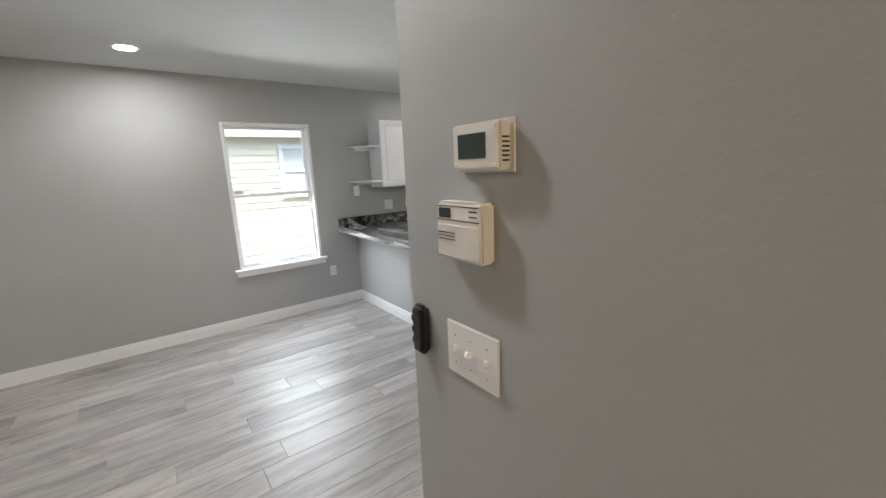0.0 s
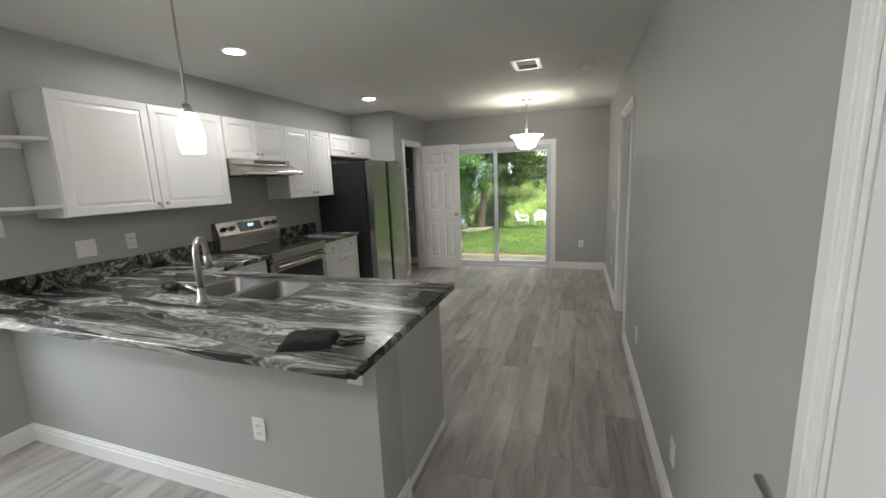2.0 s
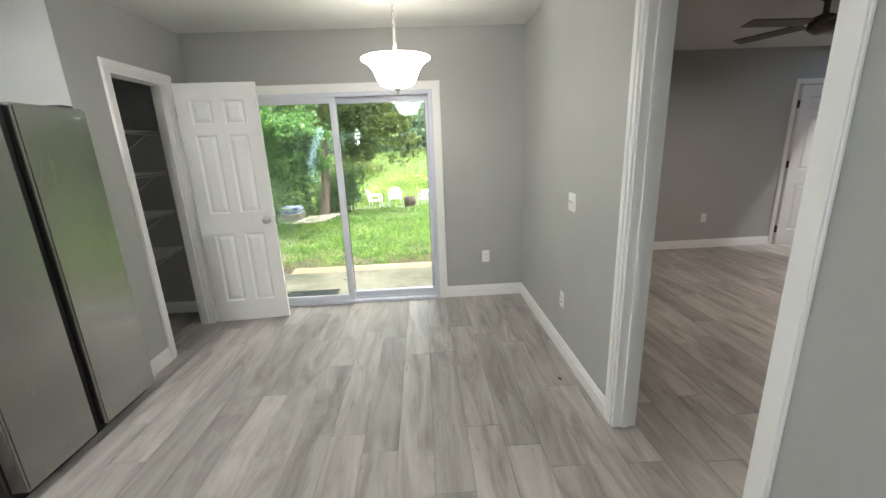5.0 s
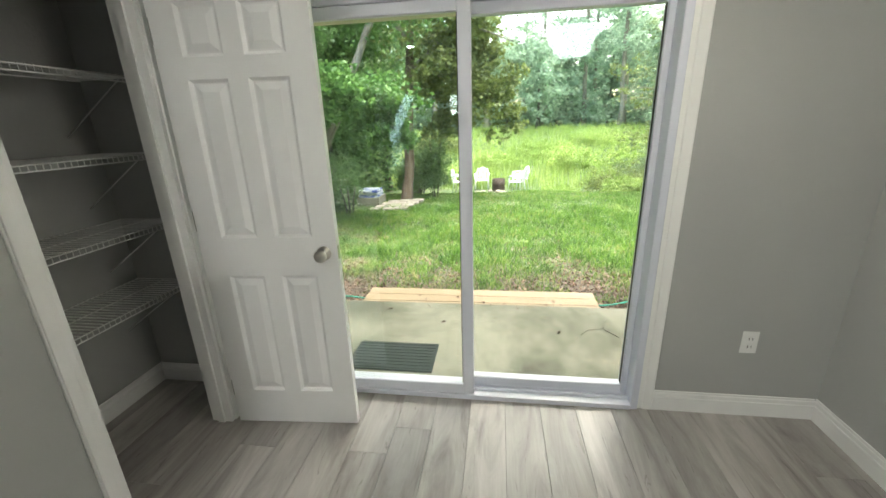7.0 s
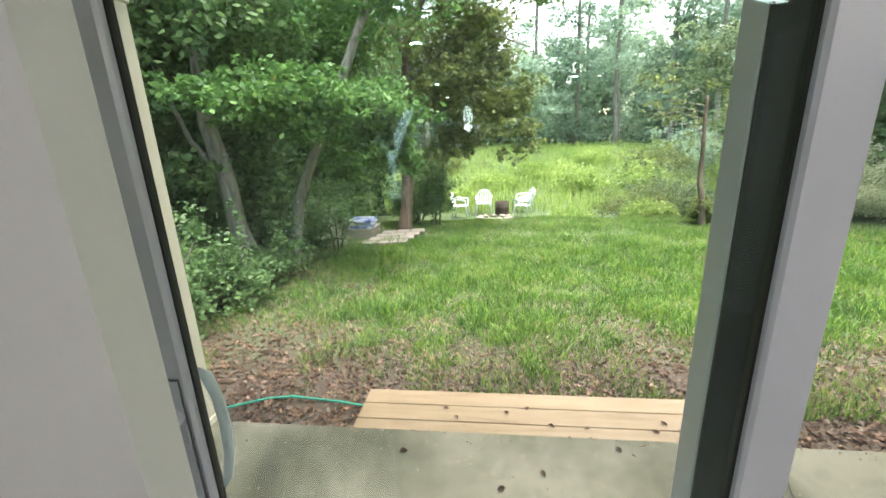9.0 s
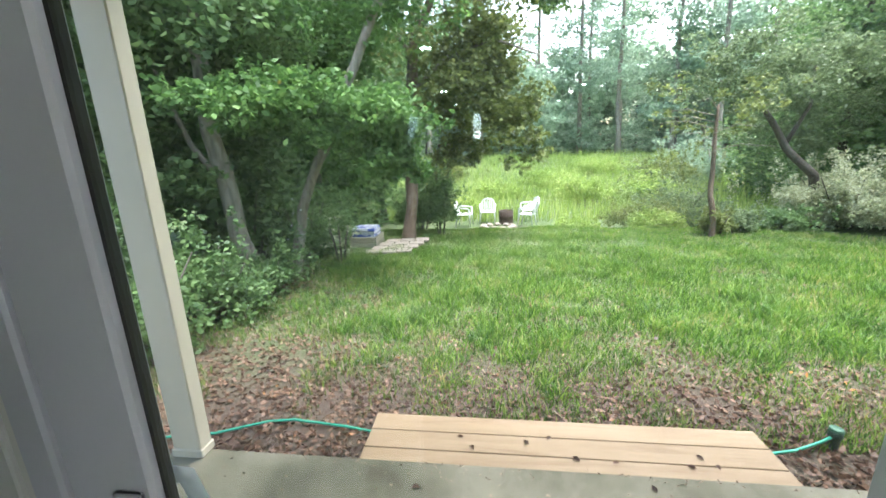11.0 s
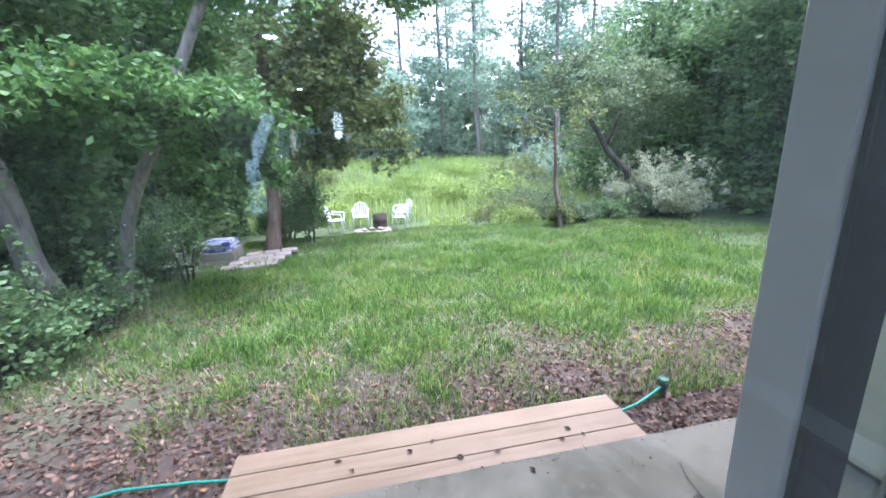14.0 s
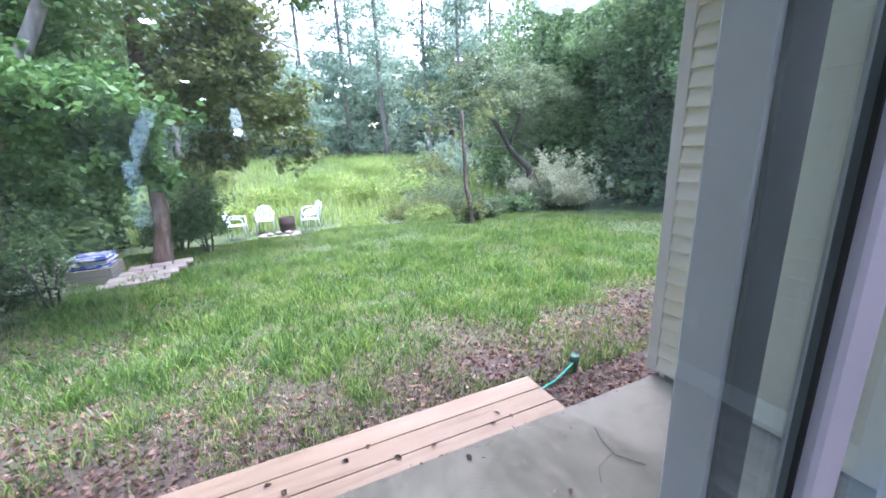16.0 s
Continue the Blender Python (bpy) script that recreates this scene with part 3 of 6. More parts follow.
def panel_door(name, w, h, label, m, knob_at=None, lever=False, hinges=True, kind="", t=0.035):
    """A moulded six-panel door; x runs from the hinge, y through its thickness."""
    d = thing(name, label=label, category="door", kind=kind)
    d.matrix_basis = m
    st, mid = 0.17 * w, 0.13 * w
    pw = (w - 2 * st - mid) / 2
    rows = [(h - 0.315, h - 0.13), (0.985, h - 0.395), (0.19, 0.805)]
    bm = bmesh.new()
    box(bm, 0, st, 0, t, 0, h)
    box(bm, w - st, w, 0, t, 0, h)
    box(bm, st + pw, st + pw + mid, 0, t, 0, h)
    for x0 in (st, st + pw + mid):
        z = 0.0
        for z0, z1 in reversed(rows):
            box(bm, x0, x0 + pw, 0, t, z, z0)
            z = z1
        box(bm, x0, x0 + pw, 0, t, z, h)
    body = part("slab", bm, M["door"], d, local=True)
    for x0 in (st, st + pw + mid):
        for z0, z1 in rows:
            pb = bmesh.new()
            x1 = x0 + pw
            for yy, s in ((0.0, 1), (t, -1)):
                rings = []
                for ins, dep in ((0.0, 0.0), (0.012, 0.013), (0.018, 0.013), (0.046, 0.003)):
                    rings.append([pb.verts.new((a, yy + s * dep, b)) for a, b in ((x0 + ins, z0 + ins), (x1 - ins, z0 + ins), (x1 - ins, z1 - ins), (x0 + ins, z1 - ins))])
                for a, b in zip(rings, rings[1:]):
                    for k in range(4):
                        pb.faces.new((a[k], a[(k + 1) % 4], b[(k + 1) % 4], b[k]))
                pb.faces.new(rings[-1])
            part("panel", pb, M["door"], d, local=True)
    if hinges:
        for z in (0.2, h / 2 + 0.05, h - 0.22):
            hb = bmesh.new()
            cyl(hb, (-0.006, t + 0.004, z - 0.045), (-0.006, t + 0.004, z + 0.045), 0.007, n=10)
            box(hb, -0.004, -0.001, 0.002, t, z - 0.045, z + 0.045)
            part("hinge", hb, M["bronze"], d, "dark bronze hinge", local=True)
    if knob_at is not None:
        z = knob_at
        for s, yy in ((-1, 0.0), (1, t)):
            if lever:
                kb = lathe([(0.030, 0.0), (0.030, 0.006), (0.012, 0.010), (0.010, 0.057)], 20, (w - 0.065, yy, z), (0, s, 0))
                k = part("rosette", kb, M["nickel"], d, "satin nickel rosette", local=True)
                part("lever", tube([(w - 0.065, yy + s * 0.054, z), (w - 0.055, yy + s * 0.068, z), (w - 0.01, yy + s * 0.076, z + 0.004), (w + 0.055, yy + s * 0.074, z + 0.006)], 0.009), M["nickel"], k, "satin nickel lever", local=True)
            else:
                part("knob", lathe([(0.032, 0.0), (0.032, 0.005), (0.014, 0.009), (0.011, 0.028), (0.018, 0.034), (0.027, 0.044), (0.028, 0.052), (0.022, 0.062), (0.008, 0.066), (0.0, 0.066)], 24, (w - 0.06, yy, z), (0, s, 0)), M["nickel"], d, "round satin nickel knob", local=True)
        part("latch", boxes((w - 0.001, w + 0.0015, 0.006, t - 0.006, z - 0.03, z + 0.03)), M["nickel"], d, "nickel latch plate", local=True)
    return d


# the pantry door stands open in front of the sliding door
ang = math.degrees(math.atan2(3.362 - 3.985, 6.718 - 6.676))
panel_door("door_1", 0.622, 2.025, "white six-panel pantry door standing open", pose(6.676, 3.985, 0.010, 0, 0, ang), 0.912, kind="structure")
panel_door("door_2", CX1 - CX0 - 0.042, 2.015, "white closed door with nickel lever in hall wall", pose(CX0 + 0.021, YR - 0.036, 0.008, 0, 0, 0), 0.90, lever=True, hinges=False, kind="structure")
panel_door("door_3", 0.72, 2.015, "white six-panel bedroom door with dark hinges", pose(BX - 0.035, -2.68, 0.008, 0, 0, -92), 0.95, kind="structure")

# ---- sliding glass door ----
sl = thing("window_sliding_door", (XE, 2.81, 0), "silver vinyl sliding glass patio door, closed", "sliding door", kind="structure")
part("frame", boxes((XE - 0.024, XE + 0.130, SY0, SY0 + 0.035, 0.0, SZ1), (XE - 0.024, XE + 0.092, SY1 - 0.035, SY1, 0.0, SZ1), (XE - 0.024, XE + 0.130, SY0 + 0.035, SY1 - 0.035, SZ1 - 0.035, SZ1), bevel=0.003), M["vinyl"], sl)
tr = part("track", boxes((XE - 0.028, XE + 0.132, SY0 + 0.035, SY1 - 0.035, 0.0, 0.028), (XE + 0.02, XE + 0.03, SY0 + 0.035, SY1 - 0.035, 0.028, 0.045), (XE + 0.055, XE + 0.063, SY0 + 0.035, SY1 - 0.035, 0.028, 0.045), bevel=0.002), M["vinyl"], sl, "ribbed sill track")


def slider_panel(y0, y1, x0, x1, gx, left_w, right_w):
    z0, z1 = 0.03, SZ1 - 0.036
    p = part("sash", boxes((x0, x1, y0, y0 + right_w, z0, z1), (x0, x1, y1 - left_w, y1, z0, z1), (x0, x1, y0 + right_w, y1 - left_w, z0, z0 + 0.06), (x0, x1, y0 + right_w, y1 - left_w, z1 - 0.05, z1), bevel=0.004), M["vinyl"], sl)
    g = part("pane", boxes((gx - 0.003, gx + 0.003, y0 + right_w - 0.004, y1 - left_w + 0.004, z0 + 0.056, z1 - 0.046)), M["glass"], p, "clear glass pane")
    g.visible_shadow = False
    part("seal", boxes((gx - 0.005, gx + 0.005, y0 + right_w, y0 + right_w + 0.004, z0 + 0.06, z1 - 0.05), (gx - 0.005, gx + 0.005, y1 - left_w - 0.004, y1 - left_w, z0 + 0.06, z1 - 0.05)), M["rubber"], p, "black rubber seal")
    return p


pa = slider_panel(2.790, SY1 - 0.036, XE - 0.020, XE + 0.008, XE - 0.004, 0.089, 0.058)
pb_ = slider_panel(SY0 + 0.036, 2.857, XE + 0.056, XE + 0.108, XE + 0.080, 0.056, 0.030)
# Weather strip widened across the stile's face to paint that face's shade.
part("seal_and_shade_strip", boxes((XE + 0.050, XE + 0.056, 2.8025, 2.8565, 0.04, SZ1 - 0.04), bevel=0.001), M["rubber"], pb_, "dark weather strip widened to paint shade on the stile")
hx = XE - 0.020
hy = SY1 - 0.036 - 0.089 + 0.016
part("pull_handle", tube([(hx, hy + 0.004, 1.095), (hx - 0.022, hy + 0.002, 1.088), (hx - 0.040, hy - 0.006, 1.05), (hx - 0.046, hy - 0.012, 0.99), (hx - 0.040, hy - 0.006, 0.91), (hx - 0.022, hy + 0.002, 0.862), (hx, hy + 0.004, 0.855)], 0.011, 12), M["vinyl"], pa, "curved pull handle")
part("handle_plate", boxes((hx - 0.006, hx, hy - 0.010, hy + 0.022, 0.83, 1.15), bevel=0.003, seg=2), M["vinyl"], pa, "long handle backplate")
part("latch_lever", boxes((hx - 0.016, hx - 0.006, hy + 0.001, hy + 0.011, 1.04, 1.075), bevel=0.002), M["black"], pa, "small dark latch lever")
ox = XE + 0.008
part("outer_handle", tube([(ox, hy - 0.010, 1.14), (ox + 0.010, hy - 0.016, 1.13), (ox + 0.015, hy - 0.022, 1.09), (ox + 0.016, hy - 0.024, 1.04), (ox + 0.015, hy - 0.022, 0.99), (ox + 0.010, hy - 0.016, 0.95), (ox, hy - 0.010, 0.94)], 0.008, 12), M["vinyl"], pa, "curved outer pull handle")

# ---- side window ----
w1 = thing("window_1", (0.9, YL, 0.6), "white single-hung vinyl window with sill", "window", kind="structure")
fw = 0.028
part("window_frame", boxes((WX0, WX0 + fw, YL - 0.004, YL + 0.12, WZ0, WZ1), (WX1 - fw, WX1, YL - 0.004, YL + 0.12, WZ0, WZ1), (WX0 + fw, WX1 - fw, YL - 0.004, YL + 0.12, WZ1 - fw, WZ1), (WX0 + fw, WX1 - fw, YL + 0.05, YL + 0.12, WZ0, WZ0 + 0.02), bevel=0.002), M["white"], w1)
part("window_sill", boxes((WX0 - 0.05, WX1 + 0.05, YL - 0.045, YL + 0.06, WZ0 - 0.025, WZ0 + 0.002), (WX0 - 0.035, WX1 + 0.035, YL - 0.016, YL, WZ0 - 0.075, WZ0 - 0.025), bevel=0.003), M["white"], w1, "white sill with apron")
MZ = 1.345
sx0, sx1 = WX0 + fw, WX1 - fw
for nm, y0, z0, z1 in (("lower_sash", YL + 0.055, WZ0 + 0.02, MZ + 0.02), ("upper_sash", YL + 0.088, MZ - 0.012, WZ1 - fw)):
    s = part(nm, boxes((sx0, sx0 + 0.026, y0, y0 + 0.03, z0, z1), (sx1 - 0.026, sx1, y0, y0 + 0.03, z0, z1), (sx0 + 0.026, sx1 - 0.026, y0, y0 + 0.03, z0, z0 + 0.03), (sx0 + 0.026, sx1 - 0.026, y0, y0 + 0.03, z1 - 0.028, z1), bevel=0.002), M["white"], w1)
    g = part("pane", boxes((sx0 + 0.024, sx1 - 0.024, y0 + 0.013, y0 + 0.017, z0 + 0.028, z1 - 0.026)), M["glass"], s, "clear glass pane")
    g.visible_shadow = False
    if nm == "lower_sash":
        for lx in (sx0 + 0.2, sx1 - 0.2):
            part("sash_lock", boxes((lx - 0.025, lx + 0.025, y0 - 0.012, y0 + 0.02, z1, z1 + 0.012), bevel=0.004), M["white"], s, "white sash lock")
    else:
        st_ = part("sticker", boxes((sx0 + 0.035, sx0 + 0.125, y0 + 0.0115, y0 + 0.0128, z0 + 0.034, z0 + 0.068)), M["plate"], s, "small printed sticker")
        for k in range(3):
            part("print_bar", boxes((sx0 + 0.042, sx0 + 0.115 - 0.012 * k, y0 + 0.0105, y0 + 0.0114, z0 + 0.040 + 0.009 * k, z0 + 0.044 + 0.009 * k)), M["black"], st_, local=False)

# ---- kitchen ----
CT = 0.907


def raised_door(name, x0, x1, z0, z1, y, parent, label=""):
    """A cabinet door facing -y: a frame, a groove and a raised field."""
    bm = bmesh.new()
    e = 0.055 if z1 - z0 > 0.25 else 0.034
    rings = []
    for ins, dep in ((0.0, 0.018), (0.0, 0.003), (0.003, 0.0), (e - 0.004, 0.0), (e, 0.006), (e + 0.007, 0.006), (e + 0.024, 0.0012)):
        rings.append([bm.verts.new((a, y + dep, b)) for a, b in ((x0 + ins, z0 + ins), (x1 - ins, z0 + ins), (x1 - ins, z1 - ins), (x0 + ins, z1 - ins))])
    for a, b in zip(rings, rings[1:]):
        for k in range(4):
            bm.faces.new((a[k], a[(k + 1) % 4], b[(k + 1) % 4], b[k]))
    bm.faces.new(rings[-1])
    bm.faces.new(rings[0][::-1])
    return part(name, bm, M["cab"], parent, label)


def pull(x, z, y, parent):
    part("knob", lathe([(0.007, 0.0), (0.006, 0.012), (0.013, 0.018), (0.014, 0.024), (0.008, 0.028), (0.0, 0.028)], 16, (x, y, z), (0, -1, 0)), M["nickel"], parent, "dark nickel knob")


def wall_cabinet(x0, x1, z0, z1, split, label, knob_low=True):
    c = thing("wall_cabinet", ((x0 + x1) / 2, YL, z0), label, "cabinet", "wall cabinets")
    yf = 4.41
    part("body", boxes((x0, x1, yf + 0.019, YL, z0, z1), bevel=0.002), M["cab"], c)
    for a, b, kx in ((x0 + 0.003, split - 0.002, split - 0.03), (split + 0.002, x1 - 0.003, split + 0.03)):
        d = raised_door("door", a, b, z0 + 0.004, z1 - 0.004, yf, c)
        pull(kx, z0 + 0.05, yf - 0.001, d)
    return c


wall_cabinet(2.02, 3.213, 1.357, 2.104, 2.600, "white double-door wall cabinet over the peninsula")
wall_cabinet(3.217, 3.963, 1.745, 2.104, 3.590, "short white wall cabinet above the range hood")
wall_cabinet(3.967, 4.752, 1.357, 2.104, 4.375, "white double-door wall cabinet beside the fridge")
wall_cabinet(4.756, 5.75, 1.83, 2.104, 5.25, "short white wall cabinet above the fridge")


def corner_shelf(z):
    bm = bmesh.new()
    n = 12
    pts = [(2.018, YL - 0.002)] + [(2.018 - 0.27 * math.cos(math.pi / 2 * k / n), YL - 0.002 - 0.27 * math.sin(math.pi / 2 * k / n)) for k in range(n + 1)]
    lo = [bm.verts.new((x, y, z - 0.018)) for x, y in pts]
    hi = [bm.verts.new((x, y, z)) for x, y in pts]
    bm.faces.new(hi)
    bm.faces.new(lo[::-1])
    for k in range(len(pts)):
        j = (k + 1) % len(pts)
        bm.faces.new((lo[k], lo[j], hi[j], hi[k]))
    s = thing("corner_shelf", (1.98, YL, z - 0.05), "white quarter-round shelf beside the wall cabinet", "shelf", "corner shelves")
    part("board", bm, M["cab"], s)
    part("cleat", boxes((1.83, 2.015, YL - 0.02, YL, z - 0.05, z - 0.018), bevel=0.002), M["cab"], s)


corner_shelf(1.437)
corner_shelf(1.828)

# peninsula half wall, cabinets and worktop
structure("wall_peninsula", boxes((1.785, 1.99, 2.267, YL, 0, CT - 0.036)), M["wall"], "grey painted half wall under the worktop", "wall")
pc = thing("peninsula_cabinet", (2.3, 3.3, 0), "cabinet run behind the half wall with greige end panel", "cabinet")
part("body", boxes((1.992, 2.60, 2.31, 4.06, 0.10, CT - 0.20), (1.992, 2.60, 2.31, 2.75, CT - 0.20, CT - 0.037), (1.992, 2.60, 3.72, 4.06, CT - 0.20, CT - 0.037), (1.992, 2.53, 2.32, 4.06, 0.0, 0.10)), M["cab"], pc)
part("end_panel", boxes((1.992, 2.616, 2.292, 2.308, 0.0, CT - 0.037), bevel=0.002), M["panel"], pc, "greige end panel")
part("shoe", boxes((2.022, 2.616, 2.280, 2.291, 0.0, 0.045), bevel=0.004), M["white"], pc, "white shoe moulding")

wt = thing("worktop", (2.1, 3.4, CT - 0.035), "grey black and white streaked laminate worktop", "worktop")
SKX0, SKX1, SKY0, SKY1 = 2.10, 2.48, 3.01, 3.68
rows = [(1.548, SKX0, 2.200, YL - 0.001), (SKX1, 2.635, 2.200, YL - 0.001), (SKX0, SKX1, 2.200, SKY0), (SKX0, SKX1, SKY1, YL - 0.001), (2.635, 3.200, 4.065, YL - 0.001)]
for a, b, c, d in rows:
    part("slab", boxes((a, b, c, d, CT - 0.035, CT)), M["stone"], wt)
for e in ((1.541, 1.548, 2.228, YL - 0.001), (1.575, 2.61, 2.193, 2.200), (2.635, 2.642, 2.228, 4.06)):
    part("edge", boxes(e + (CT - 0.036, CT - 0.002), bevel=0.003), M["stone"], wt)
part("backsplash", boxes((1.56, 3.198, YL - 0.021, YL - 0.001, CT + 0.0005, 1.022), bevel=0.002), M["stone"], wt)
wt2 = thing("worktop", (4.3, 4.4, CT - 0.035), "short streaked laminate worktop beside the fridge", "worktop")
part("slab", boxes((3.969, 4.70, 4.06, YL - 0.001, CT - 0.035, CT), bevel=0.003), M["stone"], wt2)
part("backsplash", boxes((3.969, 4.70, YL - 0.021, YL - 0.001, CT + 0.0005, 1.022), bevel=0.002), M["stone"], wt2)

# sink with two bowls
sk = thing("sink", (2.3, 3.2, CT), "stainless double-bowl sink set in the worktop", "sink")


def bowl(y0, y1):
    bm = bmesh.new()
    rings = []
    n = 8
    for ins, z in ((0.0, CT + 0.002), (0.012, CT - 0.006), (0.03, CT - 0.14), (0.06, CT - 0.165)):
        pts = []
        for cx, cy, a0 in ((SKX1, y1, 0), (SKX0, y1, 90), (SKX0, y0, 180), (SKX1, y0, 270)):
            r = 0.06
            ccx = cx - math.copysign(r + ins, cx - 2.29)
            ccy = cy - math.copysign(r + ins, cy - (y0 + y1) / 2)
            for k in range(n + 1):
                a = radians(a0 + 90 * k / n)
                pts.append(bm.verts.new((ccx + r * math.cos(a), ccy + r * math.sin(a), z)))
        rings.append(pts)
    for a, b in zip(rings, rings[1:]):
        for k in range(len(a)):
            f = bm.faces.new((a[k], a[(k + 1) % len(a)], b[(k + 1) % len(a)], b[k]))
            f.smooth = True
    bm.faces.new(rings[-1])
    return bm


part("bowl", bowl(3.370, 3.665), M["steel_satin"], sk)
part("bowl", bowl(3.025, 3.320), M["steel_satin"], sk)
part("rim", boxes((SKX0 - 0.02, SKX0 + 0.008, SKY0 - 0.02, SKY1 + 0.02, CT, CT + 0.004), (SKX1 - 0.008, SKX1 + 0.02, SKY0 - 0.02, SKY1 + 0.02, CT, CT + 0.004), (SKX0 + 0.008, SKX1 - 0.008, SKY0 - 0.02, SKY0 + 0.018, CT, CT + 0.004), (SKX0 + 0.008, SKX1 - 0.008, SKY1 - 0.018, SKY1 + 0.02, CT, CT + 0.004), (SKX0 + 0.008, SKX1 - 0.008, 3.317, 3.373, CT - 0.01, CT + 0.003), bevel=0.0015), M["steel_satin"], sk)

fc = thing("faucet", (2.02, 3.42, CT), "brushed nickel gooseneck faucet standing behind the sink", "faucet")
part("base", lathe([(0.032, 0), (0.032, 0.008), (0.022, 0.016), (0.020, 0.07), (0.016, 0.075)], 20, (2.02, 3.42, CT)), M["nickel"], fc)
fx, fy = 0.075 * math.cos(radians(32)), 0.075 * math.sin(radians(32))
pts = [(2.02, 3.42, CT + 0.07), (2.02, 3.42, CT + 0.25)] + [(2.02 + fx * (1 - math.cos(a)), 3.42 + fy * (1 - math.cos(a)), CT + 0.25 + 0.075 * math.sin(a)) for a in [math.pi * k / 10 for k in range(1, 11)]] + [(2.02 + 2 * fx, 3.42 + 2 * fy, CT + 0.22)]
part("spout", tube(pts, 0.016, 12), M["nickel"], fc)
part("spray_head", tube([(2.02 + 2 * fx, 3.42 + 2 * fy, CT + 0.225), (2.02 + 2.2 * fx, 3.42 + 2.2 * fy, CT + 0.15)], 0.019, 12), M["nickel"], fc)
part("handle", tube([(2.02, 3.42, CT + 0.05), (2.02, 3.46, CT + 0.06), (2.0, 3.50, CT + 0.09)], 0.007, 8), M["nickel"], fc)

# range
RX0, RX1 = 3.204, 3.966
rg = thing("range", (3.586, 4.38, 0), "stainless electric range with black glass cooktop", "range")
part("body", boxes((RX0 + 0.004, RX1 - 0.004, 4.08, 4.69, 0.06, 0.895)), M["darkgrey"], rg)
part("cooktop", boxes((RX0, RX1, 4.075, 4.62, 0.896, 0.918), bevel=0.004), M["cooktop"], rg, "black glass cooktop")
part("front_rail", boxes((RX0, RX1, 4.035, 4.075, 0.835, 0.918), bevel=0.006, seg=2), M["steel"], rg)
od = part("oven_door", boxes((RX0 + 0.003, RX1 - 0.003, 4.045, 4.08, 0.24, 0.828), bevel=0.006), M["steel"], rg)
part("oven_window", boxes((RX0 + 0.06, RX1 - 0.06, 4.040, 4.046, 0.33, 0.74), bevel=0.002), M["cooktop"], od, "black oven glass")
part("oven_handle", tube([(RX0 + 0.06, 4.05, 0.785), (RX0 + 0.06, 4.0, 0.79), (RX0 + 0.08, 3.99, 0.79), (RX1 - 0.08, 3.99, 0.79), (RX1 - 0.06, 4.0, 0.79), (RX1 - 0.06, 4.05, 0.785)], 0.013, 10), M["steel"], od)
part("drawer", boxes((RX0 + 0.003, RX1 - 0.003, 4.05, 4.08, 0.07, 0.232), bevel=0.005), M["steel"], rg)
bmb = bmesh.new()
vs = [(4.61, 0.92), (4.60, 1.06), (4.64, 1.18), (4.69, 1.18), (4.69, 0.92)]
a = [bmb.verts.new((RX0, y, z)) for y, z in vs]
b = [bmb.verts.new((RX1, y, z)) for y, z in vs]
bmb.faces.new(a)
bmb.faces.new(b[::-1])
for k in range(5):
    bmb.faces.new((a[k], b[k], b[(k + 1) % 5], a[(k + 1) % 5]))
bg = part("backguard", bmb, M["steel"], rg)
nrm = Vector((0, -0.949, 0.316))


def on_guard(x, z, out=0.0):
    y = 4.60 + (z - 1.06) * 0.333
    return (x, y + nrm.y * out, z + nrm.z * out)


bmd = bmesh.new()
q = [on_guard(3.446, 1.075, 0.002), on_guard(3.726, 1.075, 0.002), on_guard(3.726, 1.16, 0.002), on_guard(3.446, 1.16, 0.002)]
q2 = [on_guard(3.446, 1.075, -0.004), on_guard(3.726, 1.075, -0.004), on_guard(3.726, 1.16, -0.004), on_guard(3.446, 1.16, -0.004)]
qa, qb = [bmd.verts.new(p) for p in q], [bmd.verts.new(p) for p in q2]
bmd.faces.new(qa)
for k in range(4):
    bmd.faces.new((qa[k], qb[k], qb[(k + 1) % 4], qa[(k + 1) % 4]))
dp = part("display", bmd, M["cooktop"], bg, "black display panel")
bml = bmesh.new()
bml.faces.new([bml.verts.new(on_guard(x, z, 0.0035)) for x, z in ((3.556, 1.115), (3.626, 1.115), (3.626, 1.14), (3.556, 1.14))])
part("clock", bml, M["led"], dp, "blue lit digits")
for kx in (3.266, 3.366, 3.806, 3.906):
    part("knob", lathe([(0.026, 0), (0.024, 0.006), (0.019, 0.010), (0.017, 0.030), (0.0, 0.031)], 18, on_guard(kx, 1.115, 0.0), nrm), M["black"], rg, "black control knob")
for bx, by, br in ((3.406, 4.22, 0.11), (3.766, 4.22, 0.085), (3.406, 4.47, 0.085), (3.766, 4.47, 0.10)):
    part("burner", lathe([(br - 0.003, 0.0), (br - 0.003, 0.0006), (br, 0.0006), (br, 0.0)], 32, (bx, by, 0.918)), M["rubber"], rg, "printed burner ring")

hd = thing("range_hood", (3.595, YL, 1.60), "stainless under-cabinet range hood", "range hood")
bmh = bmesh.new()
vs = [(YL, 1.60), (4.22, 1.60), (4.22, 1.632), (4.38, 1.70), (4.38, 1.743), (YL, 1.743)]
a = [bmh.verts.new((3.221, y, z)) for y, z in vs]
b = [bmh.verts.new((3.959, y, z)) for y, z in vs]
bmh.faces.new(a)
bmh.faces.new(b[::-1])
for k in range(6):
    bmh.faces.new((a[k], b[k], b[(k + 1) % 6], a[(k + 1) % 6]))
bmesh.ops.bevel(bmh, geom=bmh.edges[:], offset=0.003, segments=1, affect='EDGES')
part("canopy", bmh, M["steel"], hd)
